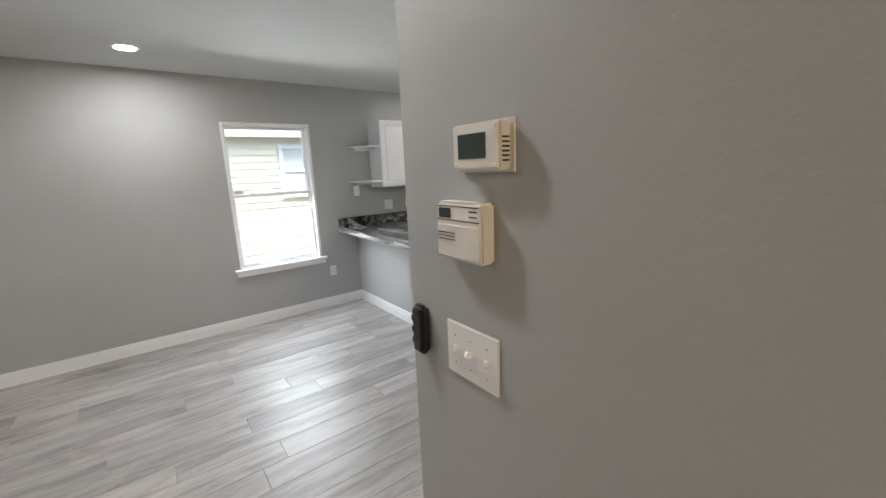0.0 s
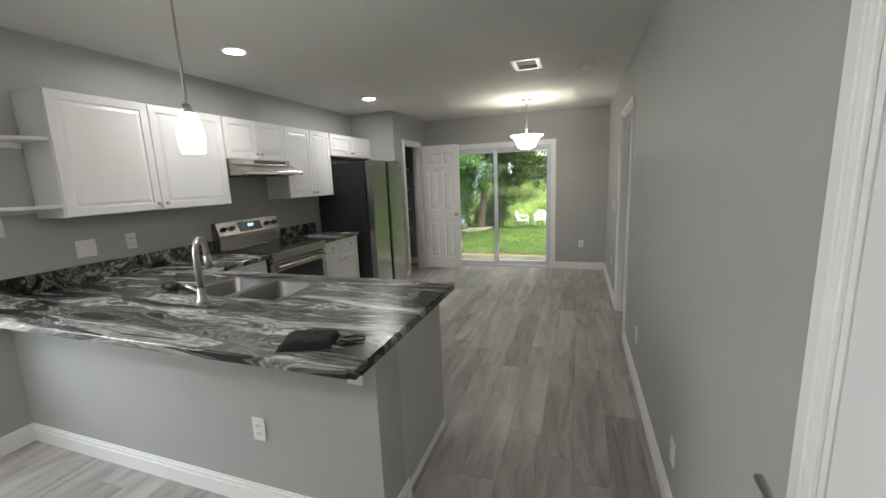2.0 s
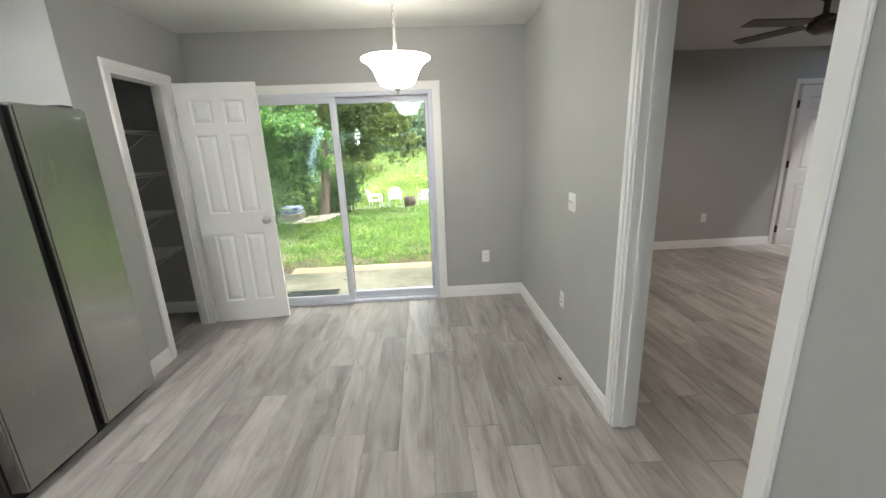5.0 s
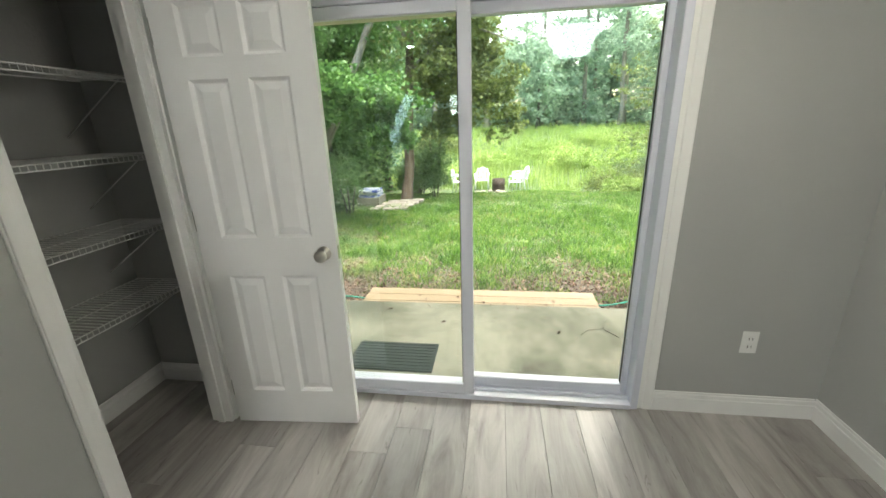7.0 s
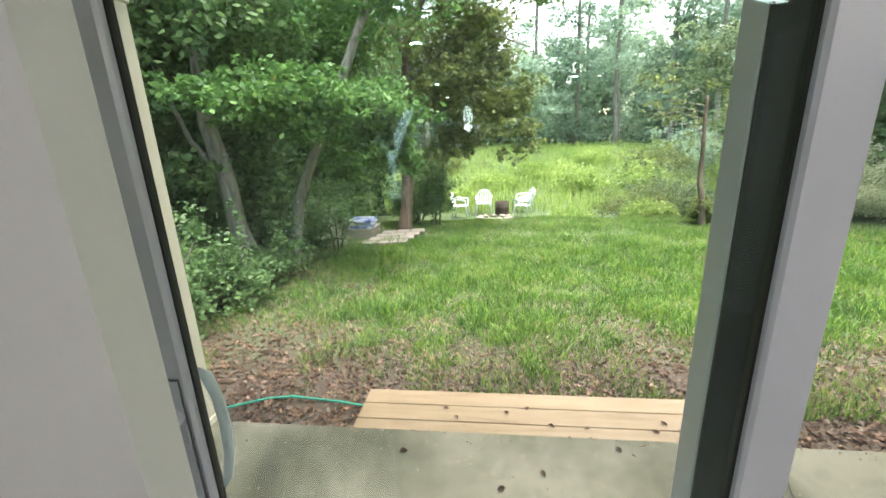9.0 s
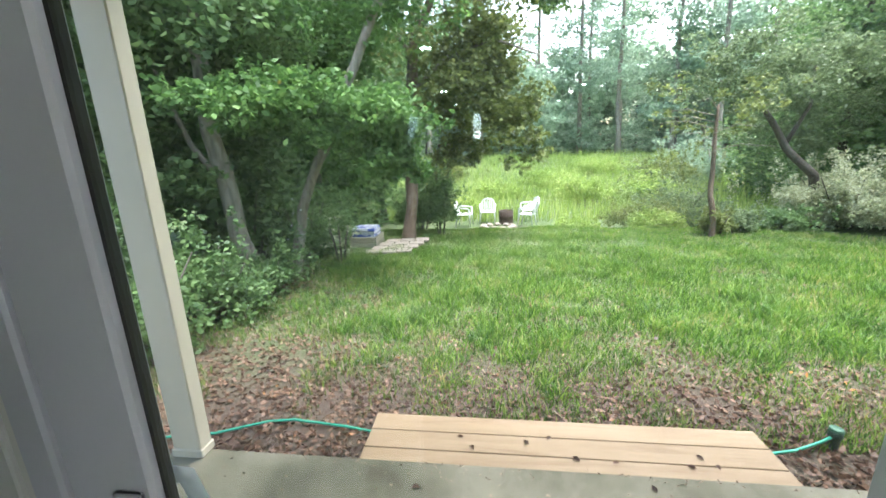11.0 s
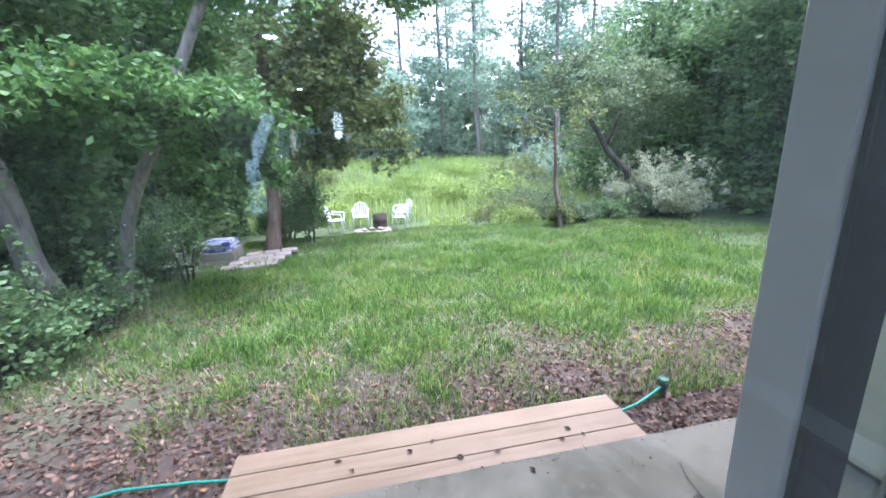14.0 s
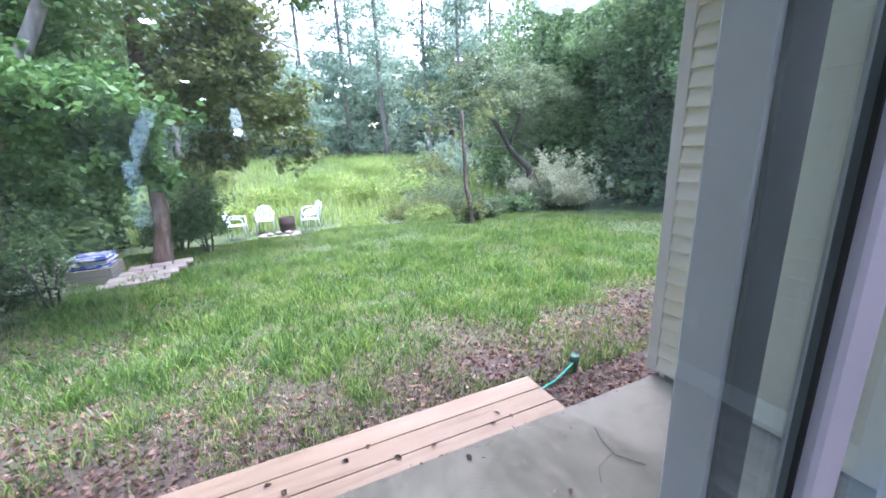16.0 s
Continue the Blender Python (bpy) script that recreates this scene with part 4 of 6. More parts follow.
part("filter", boxes((3.295, 3.885, 4.28, 4.60, 1.594, 1.600)), M["darkgrey"], hd)
part("control_strip", boxes((3.495, 3.895, 4.377, 4.381, 1.708, 1.736)), M["black"], hd, "black vent strip")


def base_cabinet(x0, x1, doors, label):
    c = thing("base_cabinet", ((x0 + x1) / 2, YL, 0), label, "cabinet", "base cabinets")
    yf = 4.095
    part("body", boxes((x0, x1, yf + 0.019, YL - 0.002, 0.10, CT - 0.036), (x0, x1, yf + 0.08, YL - 0.002, 0, 0.10)), M["cab"], c)
    w = (x1 - x0) / doors
    for k in range(doors):
        d = raised_door("drawer", x0 + k * w + 0.003, x0 + (k + 1) * w - 0.003, 0.715, CT - 0.042, yf, c)
        pull(x0 + (k + 0.5) * w, 0.79, yf - 0.001, d)
        d = raised_door("door", x0 + k * w + 0.003, x0 + (k + 1) * w - 0.003, 0.108, 0.705, yf, c)
        pull(x0 + (k + 1) * w - 0.04 if k == 0 and doors > 1 else x0 + k * w + 0.04, 0.64, yf - 0.001, d)
    return c


base_cabinet(3.972, 4.696, 2, "white base cabinet with drawers beside the range")
base_cabinet(2.645, 3.198, 1, "white base cabinet between peninsula and range")

# refrigerator, side by side
fr = thing("refrigerator", (5.24, 4.3, 0), "stainless side-by-side refrigerator with dark grey sides", "refrigerator")
FX0, FX1, FH = 4.80, 5.672, 1.755
part("body", boxes((FX0, FX1, 3.985, 4.68, 0.03, FH - 0.012), bevel=0.006), M["darkgrey"], fr)
part("kick_plate", boxes((FX0 + 0.01, FX1 - 0.01, 3.96, 3.985, 0.0, 0.05)), M["black"], fr)
for a, b in ((FX0 + 0.002, 5.197), (5.253, FX1 - 0.002)):
    part("door", boxes((a, b, 3.893, 3.978, 0.05, FH), bevel=0.012, seg=3), M["steel"], fr)
part("door_gap", boxes((5.199, 5.251, 3.93, 3.98, 0.05, FH - 0.01)), M["black"], fr, "black recessed grip channel")
part("nameplate", boxes((5.55, 5.62, 3.8915, 3.8935, FH - 0.055, FH - 0.045)), M["chrome"], fr, "small bright lettering strip")
for hx_ in (FX0 + 0.06, FX1 - 0.06):
    part("hinge_cap", boxes((hx_ - 0.04, hx_ + 0.04, 3.94, 4.02, FH, FH + 0.018), bevel=0.005), M["darkgrey"], fr)

# pendants
p1 = thing("pendant_lamp", (2.08, 3.40, CEIL), "nickel pendant lamp with lit frosted glass shade", "pendant lamp")
part("canopy", lathe([(0.0, 0.0), (0.062, 0.0), (0.062, -0.014), (0.045, -0.026), (0.012, -0.03), (0.0, -0.03)], 28, (2.08, 3.40, CEIL)), M["nickel"], p1)
part("stem", tube([(2.08, 3.40, CEIL - 0.03), (2.08, 3.40, 1.90)], 0.006, 10), M["nickel"], p1)
part("socket", lathe([(0.0, 0.05), (0.018, 0.045), (0.030, 0.0), (0.0, 0.0)], 20, (2.08, 3.40, 1.875)), M["nickel"], p1)
part("shade", lathe([(0.026, 0.20), (0.040, 0.185), (0.055, 0.14), (0.062, 0.09), (0.060, 0.045), (0.052, 0.0), (0.049, 0.0), (0.057, 0.045), (0.059, 0.09), (0.052, 0.14), (0.037, 0.182), (0.024, 0.197)], 28, (2.08, 3.40, 1.68)), M["shade"], p1, "lit frosted glass shade")

p2 = thing("bowl_pendant", (5.92, 2.19, CEIL), "nickel chain pendant with lit alabaster glass bowl", "pendant lamp")
part("canopy", lathe([(0.0, 0.0), (0.066, 0.0), (0.064, -0.012), (0.05, -0.026), (0.014, -0.034), (0.0, -0.034)], 28, (5.92, 2.19, CEIL)), M["nickel"], p2)
for k in range(9):
    z = CEIL - 0.045 - 0.027 * k
    ring = [(5.92 + (0.009 * math.cos(a) if k % 2 else 0), 2.19 + (0 if k % 2 else 0.009 * math.cos(a)), z + 0.018 * math.sin(a)) for a in [2 * math.pi * j / 10 for j in range(11)]]
    part("chain_link", tube(ring, 0.0025, 6, caps=False), M["nickel"], p2)
part("rod", lathe([(0.0, 0.16), (0.008, 0.16), (0.010, 0.10), (0.022, 0.08), (0.010, 0.06), (0.008, 0.0), (0.0, 0.0)], 18, (5.92, 2.19, 2.03)), M["nickel"], p2)
part("stem", tube([(5.92, 2.19, 2.03), (5.92, 2.19, 1.86)], 0.005, 10), M["nickel"], p2)
part("bowl", lathe([(0.0, 0.0), (0.065, 0.002), (0.105, 0.018), (0.125, 0.055), (0.145, 0.105), (0.180, 0.145), (0.210, 0.160), (0.212, 0.167), (0.204, 0.167), (0.175, 0.153), (0.139, 0.11), (0.119, 0.059), (0.10, 0.024), (0.06, 0.008), (0.0, 0.006)], 40, (5.92, 2.19, 1.845)), M["bowl"], p2, "lit alabaster glass bowl")
part("finial", lathe([(0.0, 0.0), (0.008, 0.004), (0.012, 0.012), (0.006, 0.02), (0.018, 0.032), (0.024, 0.044), (0.0, 0.048)], 18, (5.92, 2.19, 1.80)), M["nickel"], p2)

# The two at x -2.4 are added fill lights built like the rest.
for x, y in DOWNLIGHTS_AND_FILLS:
    d = thing("downlight", (x, y, CEIL), "round white recessed ceiling light, lit", "downlight", "recessed lights")
    part("trim_ring", lathe([(0.0615, 0.0), (0.084, 0.0), (0.084, -0.004), (0.076, -0.008), (0.064, -0.006), (0.0615, 0.0)], 32, (x, y, CEIL)), M["white"], d)
    part("lens", lathe([(0.0, -0.005), (0.061, -0.005), (0.061, -0.001), (0.0, -0.001)], 32, (x, y, CEIL)), M["disc"], d, "glowing lens")

vt = thing("ceiling_vent", (4.26, 1.98, CEIL), "white ceiling air vent with dark slots", "vent")
part("frame", boxes((4.09, 4.43, 1.86, 1.90, CEIL - 0.012, CEIL), (4.09, 4.43, 2.06, 2.10, CEIL - 0.012, CEIL), (4.09, 4.13, 1.90, 2.06, CEIL - 0.012, CEIL), (4.39, 4.43, 1.90, 2.06, CEIL - 0.012, CEIL), bevel=0.002), M["white"], vt)
# Thin black sheet paints the shade inside the duct; the ceiling stays closed.
part("duct_shade", boxes((4.13, 4.39, 1.90, 2.06, CEIL - 0.001, CEIL - 0.0005)), M["black"], vt, "black sheet painting the duct's shade")
for k in range(7):
    x = 4.145 + 0.037 * k
    bm = bmesh.new()
    box(bm, -0.010, 0.010, 1.90, 2.06, -0.001, 0.001)
    bmesh.ops.transform(bm, matrix=pose(x, 0, CEIL - 0.007, 0, 40 if k < 4 else -40, 0), verts=bm.verts)
    part("slat", bm, M["white"], vt)

sd = thing("smoke_detector", (4.553, 1.476, CEIL), "round white smoke detector on the ceiling", "smoke detector")
part("base", lathe([(0.0, 0.0), (0.068, 0.0), (0.068, -0.010), (0.0, -0.010)], 28, (4.553, 1.476, CEIL)), M["white"], sd)
part("cover", lathe([(0.062, -0.010), (0.060, -0.028), (0.045, -0.036), (0.0, -0.037)], 28, (4.553, 1.476, CEIL)), M["white"], sd)

# outlets and switches


def plate(name, m, label, w=0.072, h=0.116, kind="outlet", n=1):
    """A wall plate; x across, z up, facing -y in its own frame."""
    o = thing(name, label=label, category="outlet" if kind == "outlet" else "switch")
    o.matrix_basis = m
    part("cover", boxes((-w / 2, w / 2, -0.006, 0, -h / 2, h / 2), bevel=0.0025, seg=2), M["plate"], o, local=True)
    if kind == "outlet":
        for z in (0.02, -0.02):
            part("socket", boxes((-0.017, 0.017, -0.0085, -0.006, z - 0.014, z + 0.014), bevel=0.002), M["plate"], o, local=True)
            for x in (-0.0075, 0.0075):
                part("slot", boxes((x - 0.0015, x + 0.0015, -0.0092, -0.0085, z - 0.006, z + 0.006)), M["black"], o, local=True)
    elif kind == "switch":
        for k in range(n):
            x = (k - (n - 1) / 2) * 0.046
            bm = bmesh.new()
            box(bm, x - 0.005, x + 0.005, -0.022, -0.005, -0.006, 0.006, bevel=0.0015)
            bmesh.ops.rotate(bm, cent=(x, -0.005, 0), matrix=Matrix.Rotation(radians(-25), 3, 'X'), verts=bm.verts)
            part("toggle", bm, M["plate"], o, local=True)
            for z in (0.030, -0.030):
                part("screw", boxes((x - 0.002, x + 0.002, -0.0068, -0.006, z - 0.002, z + 0.002)), M["nickel"], o, local=True)
    return o


plate("wall_outlet", pose(1.443, YL, 0.424, 0, 0, 0), "white duplex outlet low beside the window")
plate("wall_outlet", pose(1.785, 2.889, 0.41, 0, 0, -90), "white duplex outlet on the half wall")
plate("wall_outlet", pose(1.785, 2.358, 0.765, 0, 0, -90), "white duplex outlet under the worktop's corner", 0.072, 0.116)
plate("wall_outlet", pose(XE, 1.48, 0.41, 0, 0, -90), "white duplex outlet beside the sliding door")
plate("wall_outlet", pose(5.832, YR, 0.40, 0, 0, 180), "white duplex outlet under the double switch")
plate("wall_outlet", pose(3.45, YR, 0.36, 0, 0, 180), "white duplex outlet near the bedroom doorway")
plate("wall_outlet", pose(2.28, YR, 0.30, 0, 0, 180), "white duplex outlet low on the hall wall")
plate("wall_outlet", pose(2.527, YL, 1.135, 0, 0, 0), "white duplex outlet above the backsplash")
plate("wall_switch", pose(2.238, YL, 1.129, 0, 0, 0), "white double switch above the backsplash", 0.118, 0.116, "switch", 2)
plate("wall_switch", pose(1.82, YL, 1.323, 0, 0, 0), "white single switch below the corner shelf", 0.072, 0.116, "switch", 1)
plate("wall_switch", pose(5.721, YR, 1.106, 0, 0, 180), "white double switch by the dining corner", 0.118, 0.116, "switch", 2)
plate("wall_switch", pose(XE, 3.84, 1.12, 0, 0, -90), "white switch between slider and pantry", 0.072, 0.116, "switch", 1)
plate("wall_switch", pose(XC, 0.905, 1.188, 0, 0, -90), "white triple toggle switch under the alarm keypad", 0.15, 0.116, "switch", 3)
plate("wall_outlet", pose(BX, -1.65, 0.41, 0, 0, -90), "white outlet low on the bedroom wall")

# thermostat, keypad and remote on the hall wall
th = thing("thermostat", (XC, 0.853, 1.545), "white wall thermostat with grey screen", "thermostat")
part("case", boxes((XC - 0.032, XC - 0.004, 0.797, 0.910, 1.547, 1.622), bevel=0.004, seg=2), M["cream"], th)
part("back_plate", boxes((XC - 0.004, XC, 0.792, 0.915, 1.543, 1.626), bevel=0.001), M["cream"], th)
part("screen", boxes((XC - 0.0335, XC - 0.0318, 0.826, 0.894, 1.566, 1.606), bevel=0.001), M["lcd"], th, "grey liquid crystal screen")
for y in (0.808, 0.899):
    for z in (1.555, 1.613):
        part("button", boxes((XC - 0.034, XC - 0.0318, y - 0.004, y + 0.004, z - 0.003, z + 0.003), bevel=0.001), M["plate"], th, "small grey button")
for k in range(6):
    part("vent_slot", boxes((XC - 0.026, XC - 0.010, 0.7962, 0.7972, 1.560 + 0.007 * k, 1.563 + 0.007 * k)), M["black"], th)
kp = thing("alarm_keypad", (XC, 0.90, 1.385), "white alarm keypad with small dark screen", "keypad")
part("case", boxes((XC - 0.034, XC, 0.838, 0.962, 1.386, 1.493), bevel=0.005, seg=2), M["cream"], kp)
part("screen", boxes((XC - 0.0355, XC - 0.0338, 0.918, 0.952, 1.464, 1.482)), M["lcd"], kp, "small dark screen")
part("seam", boxes((XC - 0.0348, XC - 0.0338, 0.842, 0.958, 1.4595, 1.461), (XC - 0.0348, XC - 0.0338, 0.842, 0.958, 1.4845, 1.486)), M["lcd"], kp, "dark seam line")
part("flap", boxes((XC - 0.036, XC - 0.0338, 0.842, 0.958, 1.392, 1.452), bevel=0.002), M["cream"], kp)
for k in range(3):
    part("speaker_slot", boxes((XC - 0.0368, XC - 0.0358, 0.905, 0.955, 1.424 + 0.006 * k, 1.426 + 0.006 * k)), M["lcd"], kp)
for k in range(2):
    part("label_bar", boxes((XC - 0.0348, XC - 0.0338, 0.848, 0.868, 1.468 + 0.009 * k, 1.470 + 0.009 * k)), M["lcd"], kp)
rm = thing("fan_remote", (XC, 1.068, 1.14), "black remote control in its wall holder", "remote control")
part("case", boxes((XC - 0.028, XC, 1.045, 1.086, 1.140, 1.255), bevel=0.009, seg=3), M["black"], rm)
for k in range(3):
    part("button", boxes((XC - 0.0295, XC - 0.0275, 1.050, 1.081, 1.165 + 0.026 * k, 1.180 + 0.026 * k), bevel=0.002), M["darkgrey"], rm)

# pantry wire shelves
for z in (1.70, 1.355, 1.01, 0.665):
    s = thing("wire_shelf", (6.4, YL, z - 0.03), "white wire pantry shelf, empty", "shelf", "pantry wire shelves")
    bm = bmesh.new()
    for k in range(44):
        x = 5.885 + 0.0255 * k
        box(bm, x - 0.0015, x + 0.0015, 4.36, YL - 0.004, z - 0.0015, z + 0.0015)
        box(bm, x - 0.0015, x + 0.0015, 4.357, 4.360, z - 0.028, z + 0.0015)
    tagged(part("wire_mesh", bm, M["wire"], s), kind="stuff")
    for zz, yy in ((z - 0.004, 4.358), (z - 0.028, 4.358), (z - 0.004, 4.53), (z - 0.004, YL - 0.008)):
        part("rail", tube([(5.872, yy, zz), (6.983, yy, zz)], 0.0032, 6), M["wire"], s)
    for x in (6.0, 6.85):
        part("brace", tube([(x, 4.36, z - 0.028), (x, YL - 0.004, z - 0.26)], 0.003, 6), M["wire"], s)

# things on the worktop
bm = bmesh.new()
n1, n2 = 22, 14
gridv = []
for i in range(n1 + 1):
    rowv = []
    for j in range(n2 + 1):
        u, v = i / n1 - 0.5, j / n2 - 0.5
        w = 0.20 * (1 + 0.05 * math.sin(7 * v)) * u
        d = 0.15 * (1 + 0.06 * math.sin(5 * u + 1)) * v
        edge = max(0.0, 1 - (2 * abs(u)) ** 14) * max(0.0, 1 - (2 * abs(v)) ** 14)
        h = 0.004 + edge * (0.020 + 0.012 * abs(noise.noise((u * 5, v * 5, 3.1))) + 0.006 * abs(noise.noise((u * 14, v * 14, 7.7))))
        a = 0.35
        rowv.append(bm.verts.new((1.70 + d * math.cos(a) - w * math.sin(a), 2.49 + d * math.sin(a) + w * math.cos(a), CT + h)))
    gridv.append(rowv)
for i in range(n1):
    for j in range(n2):
        f = bm.faces.new((gridv[i][j], gridv[i + 1][j], gridv[i + 1][j + 1], gridv[i][j + 1]))
        f.smooth = True
ed = bmesh.ops.extrude_edge_only(bm, edges=[e for e in bm.edges if e.is_boundary])
for v in ed["geom"]:
    if isinstance(v, bmesh.types.BMVert):
        v.co.z = CT + 0.0005
ck = thing("dark_pouch", (1.70, 2.49, CT), "crumpled black fabric pouch lying on the worktop", "pouch")
part("fabric", bm, M["cloth"], ck)
part("strap", tube([(1.75, 2.37, CT + 0.012), (1.78, 2.33, CT + 0.01), (1.79, 2.30, CT + 0.006), (1.76, 2.29, CT + 0.006), (1.73, 2.33, CT + 0.006), (1.72, 2.37, CT + 0.010)], 0.005, 6), M["cloth"], ck)
sp = thing("black_sprayer", (2.12, 3.78, CT), "black coiled sprayer lying beside the sink", "sprayer")
part("head", tube([(2.14, 3.86, CT + 0.030), (2.14, 3.80, CT + 0.032), (2.15, 3.76, CT + 0.026)], 0.03, 12, radii=[0.024, 0.033, 0.022]), M["black"], sp)
part("grip", tube([(2.15, 3.77, CT + 0.024), (2.17, 3.68, CT + 0.020), (2.18, 3.62, CT + 0.016)], 0.014, 10), M["black"], sp)

# bedroom ceiling fan, partly seen through the doorway
fn = thing("ceiling_fan", (6.4, -1.0, CEIL), "ceiling fan with dark blades in the bedroom", "ceiling fan")
part("motor", lathe([(0.0, 0.0), (0.06, 0.0), (0.05, -0.04), (0.02, -0.06), (0.02, -0.14), (0.09, -0.17), (0.10, -0.24), (0.05, -0.28), (0.0, -0.28)], 28, (6.4, -1.0, CEIL)), M["bronze"], fn)
for k in range(5):
    bm = boxes((0.12, 0.62, -0.06, 0.06, -0.004, 0.004), bevel=0.003)
    bmesh.ops.transform(bm, matrix=pose(6.4, -1.0, CEIL - 0.20, 0, 0, 72 * k + 20) @ pose(0, 0, 0, 10, 0, 0), verts=bm.verts)
    part("blade", bm, M["fan"], fn)

# ---- outdoors: patio ----
SLAB = -0.10
structure("floor_patio", boxes((XE + TE, 8.36, YR - 0.06, 4.97, -0.45, SLAB), bevel=0.006), M["concrete"], "stained concrete patio slab", "patio")
dk = thing("wooden_step", (8.58, 2.86, -0.32), "new pine board step along the patio's edge", "step")
for x0, x1 in ((8.656, 8.796), (8.511, 8.651), (8.366, 8.506)):
    part("board", boxes((x0, x1, 1.762, 3.955, -0.195, -0.157), bevel=0.003), M["pine"], dk)
for y in (1.80, 2.86, 3.90):
    part("joist", boxes((8.38, 8.78, y - 0.02, y + 0.02, -0.32, -0.196)), M["pine"], dk)
mt = thing("door_mat", (7.49, 3.38, SLAB), "dark green rubber door mat on the patio", "door mat")
part("mat", boxes((7.315, 7.655, 3.087, 3.678, SLAB, SLAB + 0.012), bevel=0.005), M["mat"], mt)
for k in range(9):
    part("rib", boxes((7.335 + 0.036 * k, 7.347 + 0.036 * k, 3.11, 3.655, SLAB + 0.012, SLAB + 0.015)), M["mat"], mt)

# siding of the bedroom's outer wall, with its corner board


def lap(x0, x1, y, z, h, axis, s, out=0.014):
    """One lap of siding, thicker at its foot."""
    bm = bmesh.new()
    pr = [(0.0, 0.0), (out, 0.0), (out, h * 0.1), (0.003, h), (0.0, h)]
    ends = []
    for e in (x0, x1):
        ends.append([bm.verts.new((e, y + s * d, z + c) if axis == 'x' else (y + s * d, e, z + c)) for d, c in pr])
    bm.faces.new(ends[0])
    bm.faces.new(ends[1][::-1])
    for k in range(5):
        bm.faces.new((ends[0][k], ends[1][k], ends[1][(k + 1) % 5], ends[0][(k + 1) % 5]))
    return bm


sw = structure("wall_siding", boxes((XE + TE + 0.002, 8.37, 1.002, 1.072, SLAB + 0.03, 2.34)), M["siding"], "cream vinyl siding wall beside the patio", "wall")
for k in range(24):
    part("siding_board", lap(XE + TE + 0.004, 8.335, 1.072, SLAB + 0.05 + 0.1 * k, 0.1, 'x', 1, 0.024), M["siding"], sw)
part("corner_board", boxes((8.335, 8.405, 0.95, 1.096, SLAB + 0.03, 2.34), (8.37, 8.405, -3.6, 0.95, SLAB - 0.2, 2.34), bevel=0.004), M["soffit"], sw)
sw2 = structure("wall_siding_back", boxes((XE + TE + 0.002, XE + TE + 0.012, SY1 + 0.06, YL + 0.16, SLAB, 2.34), (XE + TE + 0.002, XE + TE + 0.012, 1.09, SY0 - 0.06, SLAB, 2.34)), M["siding"], "cream siding on the back wall by the sliding door", "wall")
for k in range(24):
    for a, b in ((SY1 + 0.07, YL + 0.16), (1.092, SY0 - 0.07)):
        part("siding_board", lap(a, b, XE + TE + 0.012, SLAB + 0.01 + 0.1 * k, 0.1, 'y', 1), M["siding"], sw2)
rf = structure("roof_patio", boxes((XE + TE, 8.52, 0.9, 5.1, 2.34, 2.42)), M["soffit"], "cream ribbed patio soffit", "roof")
for k in range(26):
    part("soffit_board", boxes((XE + TE + 0.004, 8.36, 1.05 + 0.15 * k, 1.195 + 0.15 * k, 2.330, 2.339), bevel=0.003), M["soffit"], rf)
part("beam", boxes((8.275, 8.395, 0.95, 5.05, 2.185, 2.34), bevel=0.004), M["soffit"], rf)
pp = thing("porch_post", (8.333, 4.845, SLAB), "cream square porch post on the slab's corner", "post")
part("shaft", boxes((8.290, 8.376, 4.765, 4.925, SLAB, 2.185), bevel=0.006), M["soffit"], pp)
part("cap", boxes((8.280, 8.386, 4.755, 4.935, 2.10, 2.184), bevel=0.006), M["soffit"], pp)
part("foot", boxes((8.282, 8.384, 4.757, 4.933, SLAB, SLAB + 0.05), bevel=0.006), M["soffit"], pp)

# ---- ground ----
GX = [-80, 7.0, 8.9, 12.0, 14.8, 16.2, 18.5, 21.5, 27.0, 38.0, 60.0, 160.0]
GZ = [-0.30, -0.30, -0.30, -0.34, -0.42, -0.48, -1.02, -1.12, -0.85, 0.0, 1.0, 2.4]


def ground_z(x, y):
    z = float(np.interp(x, GX, GZ))
    return z + 0.05 * noise.noise((x * 0.35, y * 0.35, 0.5)) * min(1.0, max(0.0, (x - 8.9) * 0.4)) + 0.12 * noise.noise((x * 0.07, y * 0.07, 4.5)) * min(1.0, max(0.0, (x - 16) * 0.1))


def frange(*stops):
    out = []
    for (a, step), (b, _) in zip(stops, stops[1:]):
        n = max(1, round((b - a) / step))
        out += [a + (b - a) * k / n for k in range(n)]
    return out + [stops[-1][0]]


def mesh_from(name, verts, faces, mat, smooth=False):
    me = bpy.data.meshes.new(name)
    me.from_pydata(verts, [], faces)
    me.materials.append(mat)
    if smooth:
        me.polygons.foreach_set("use_smooth", [True] * len(me.polygons))
    return me


gx = frange((-80, 12), (6, 1.0), (8, 0.22), (17, 0.5), (30, 2), (60, 12), (160, 12))
gy = frange((-110, 12), (-14, 1.0), (-6, 0.28), (8, 1.0), (16, 12), (110, 12))
gv = [(x, y, ground_z(x, y)) for x in gx for y in gy]
ny = len(gy)
gf = [(i * ny + j, (i + 1) * ny + j, (i + 1) * ny + j + 1, i * ny + j + 1) for i in range(len(gx) - 1) for j in range(ny - 1)]
tagged(new("ground", mesh_from("ground", gv, gf, M["soil"], True)), "bare earth and turf sloping down from the house", "ground", kind="structure")

rng = np.random.default_rng(7)


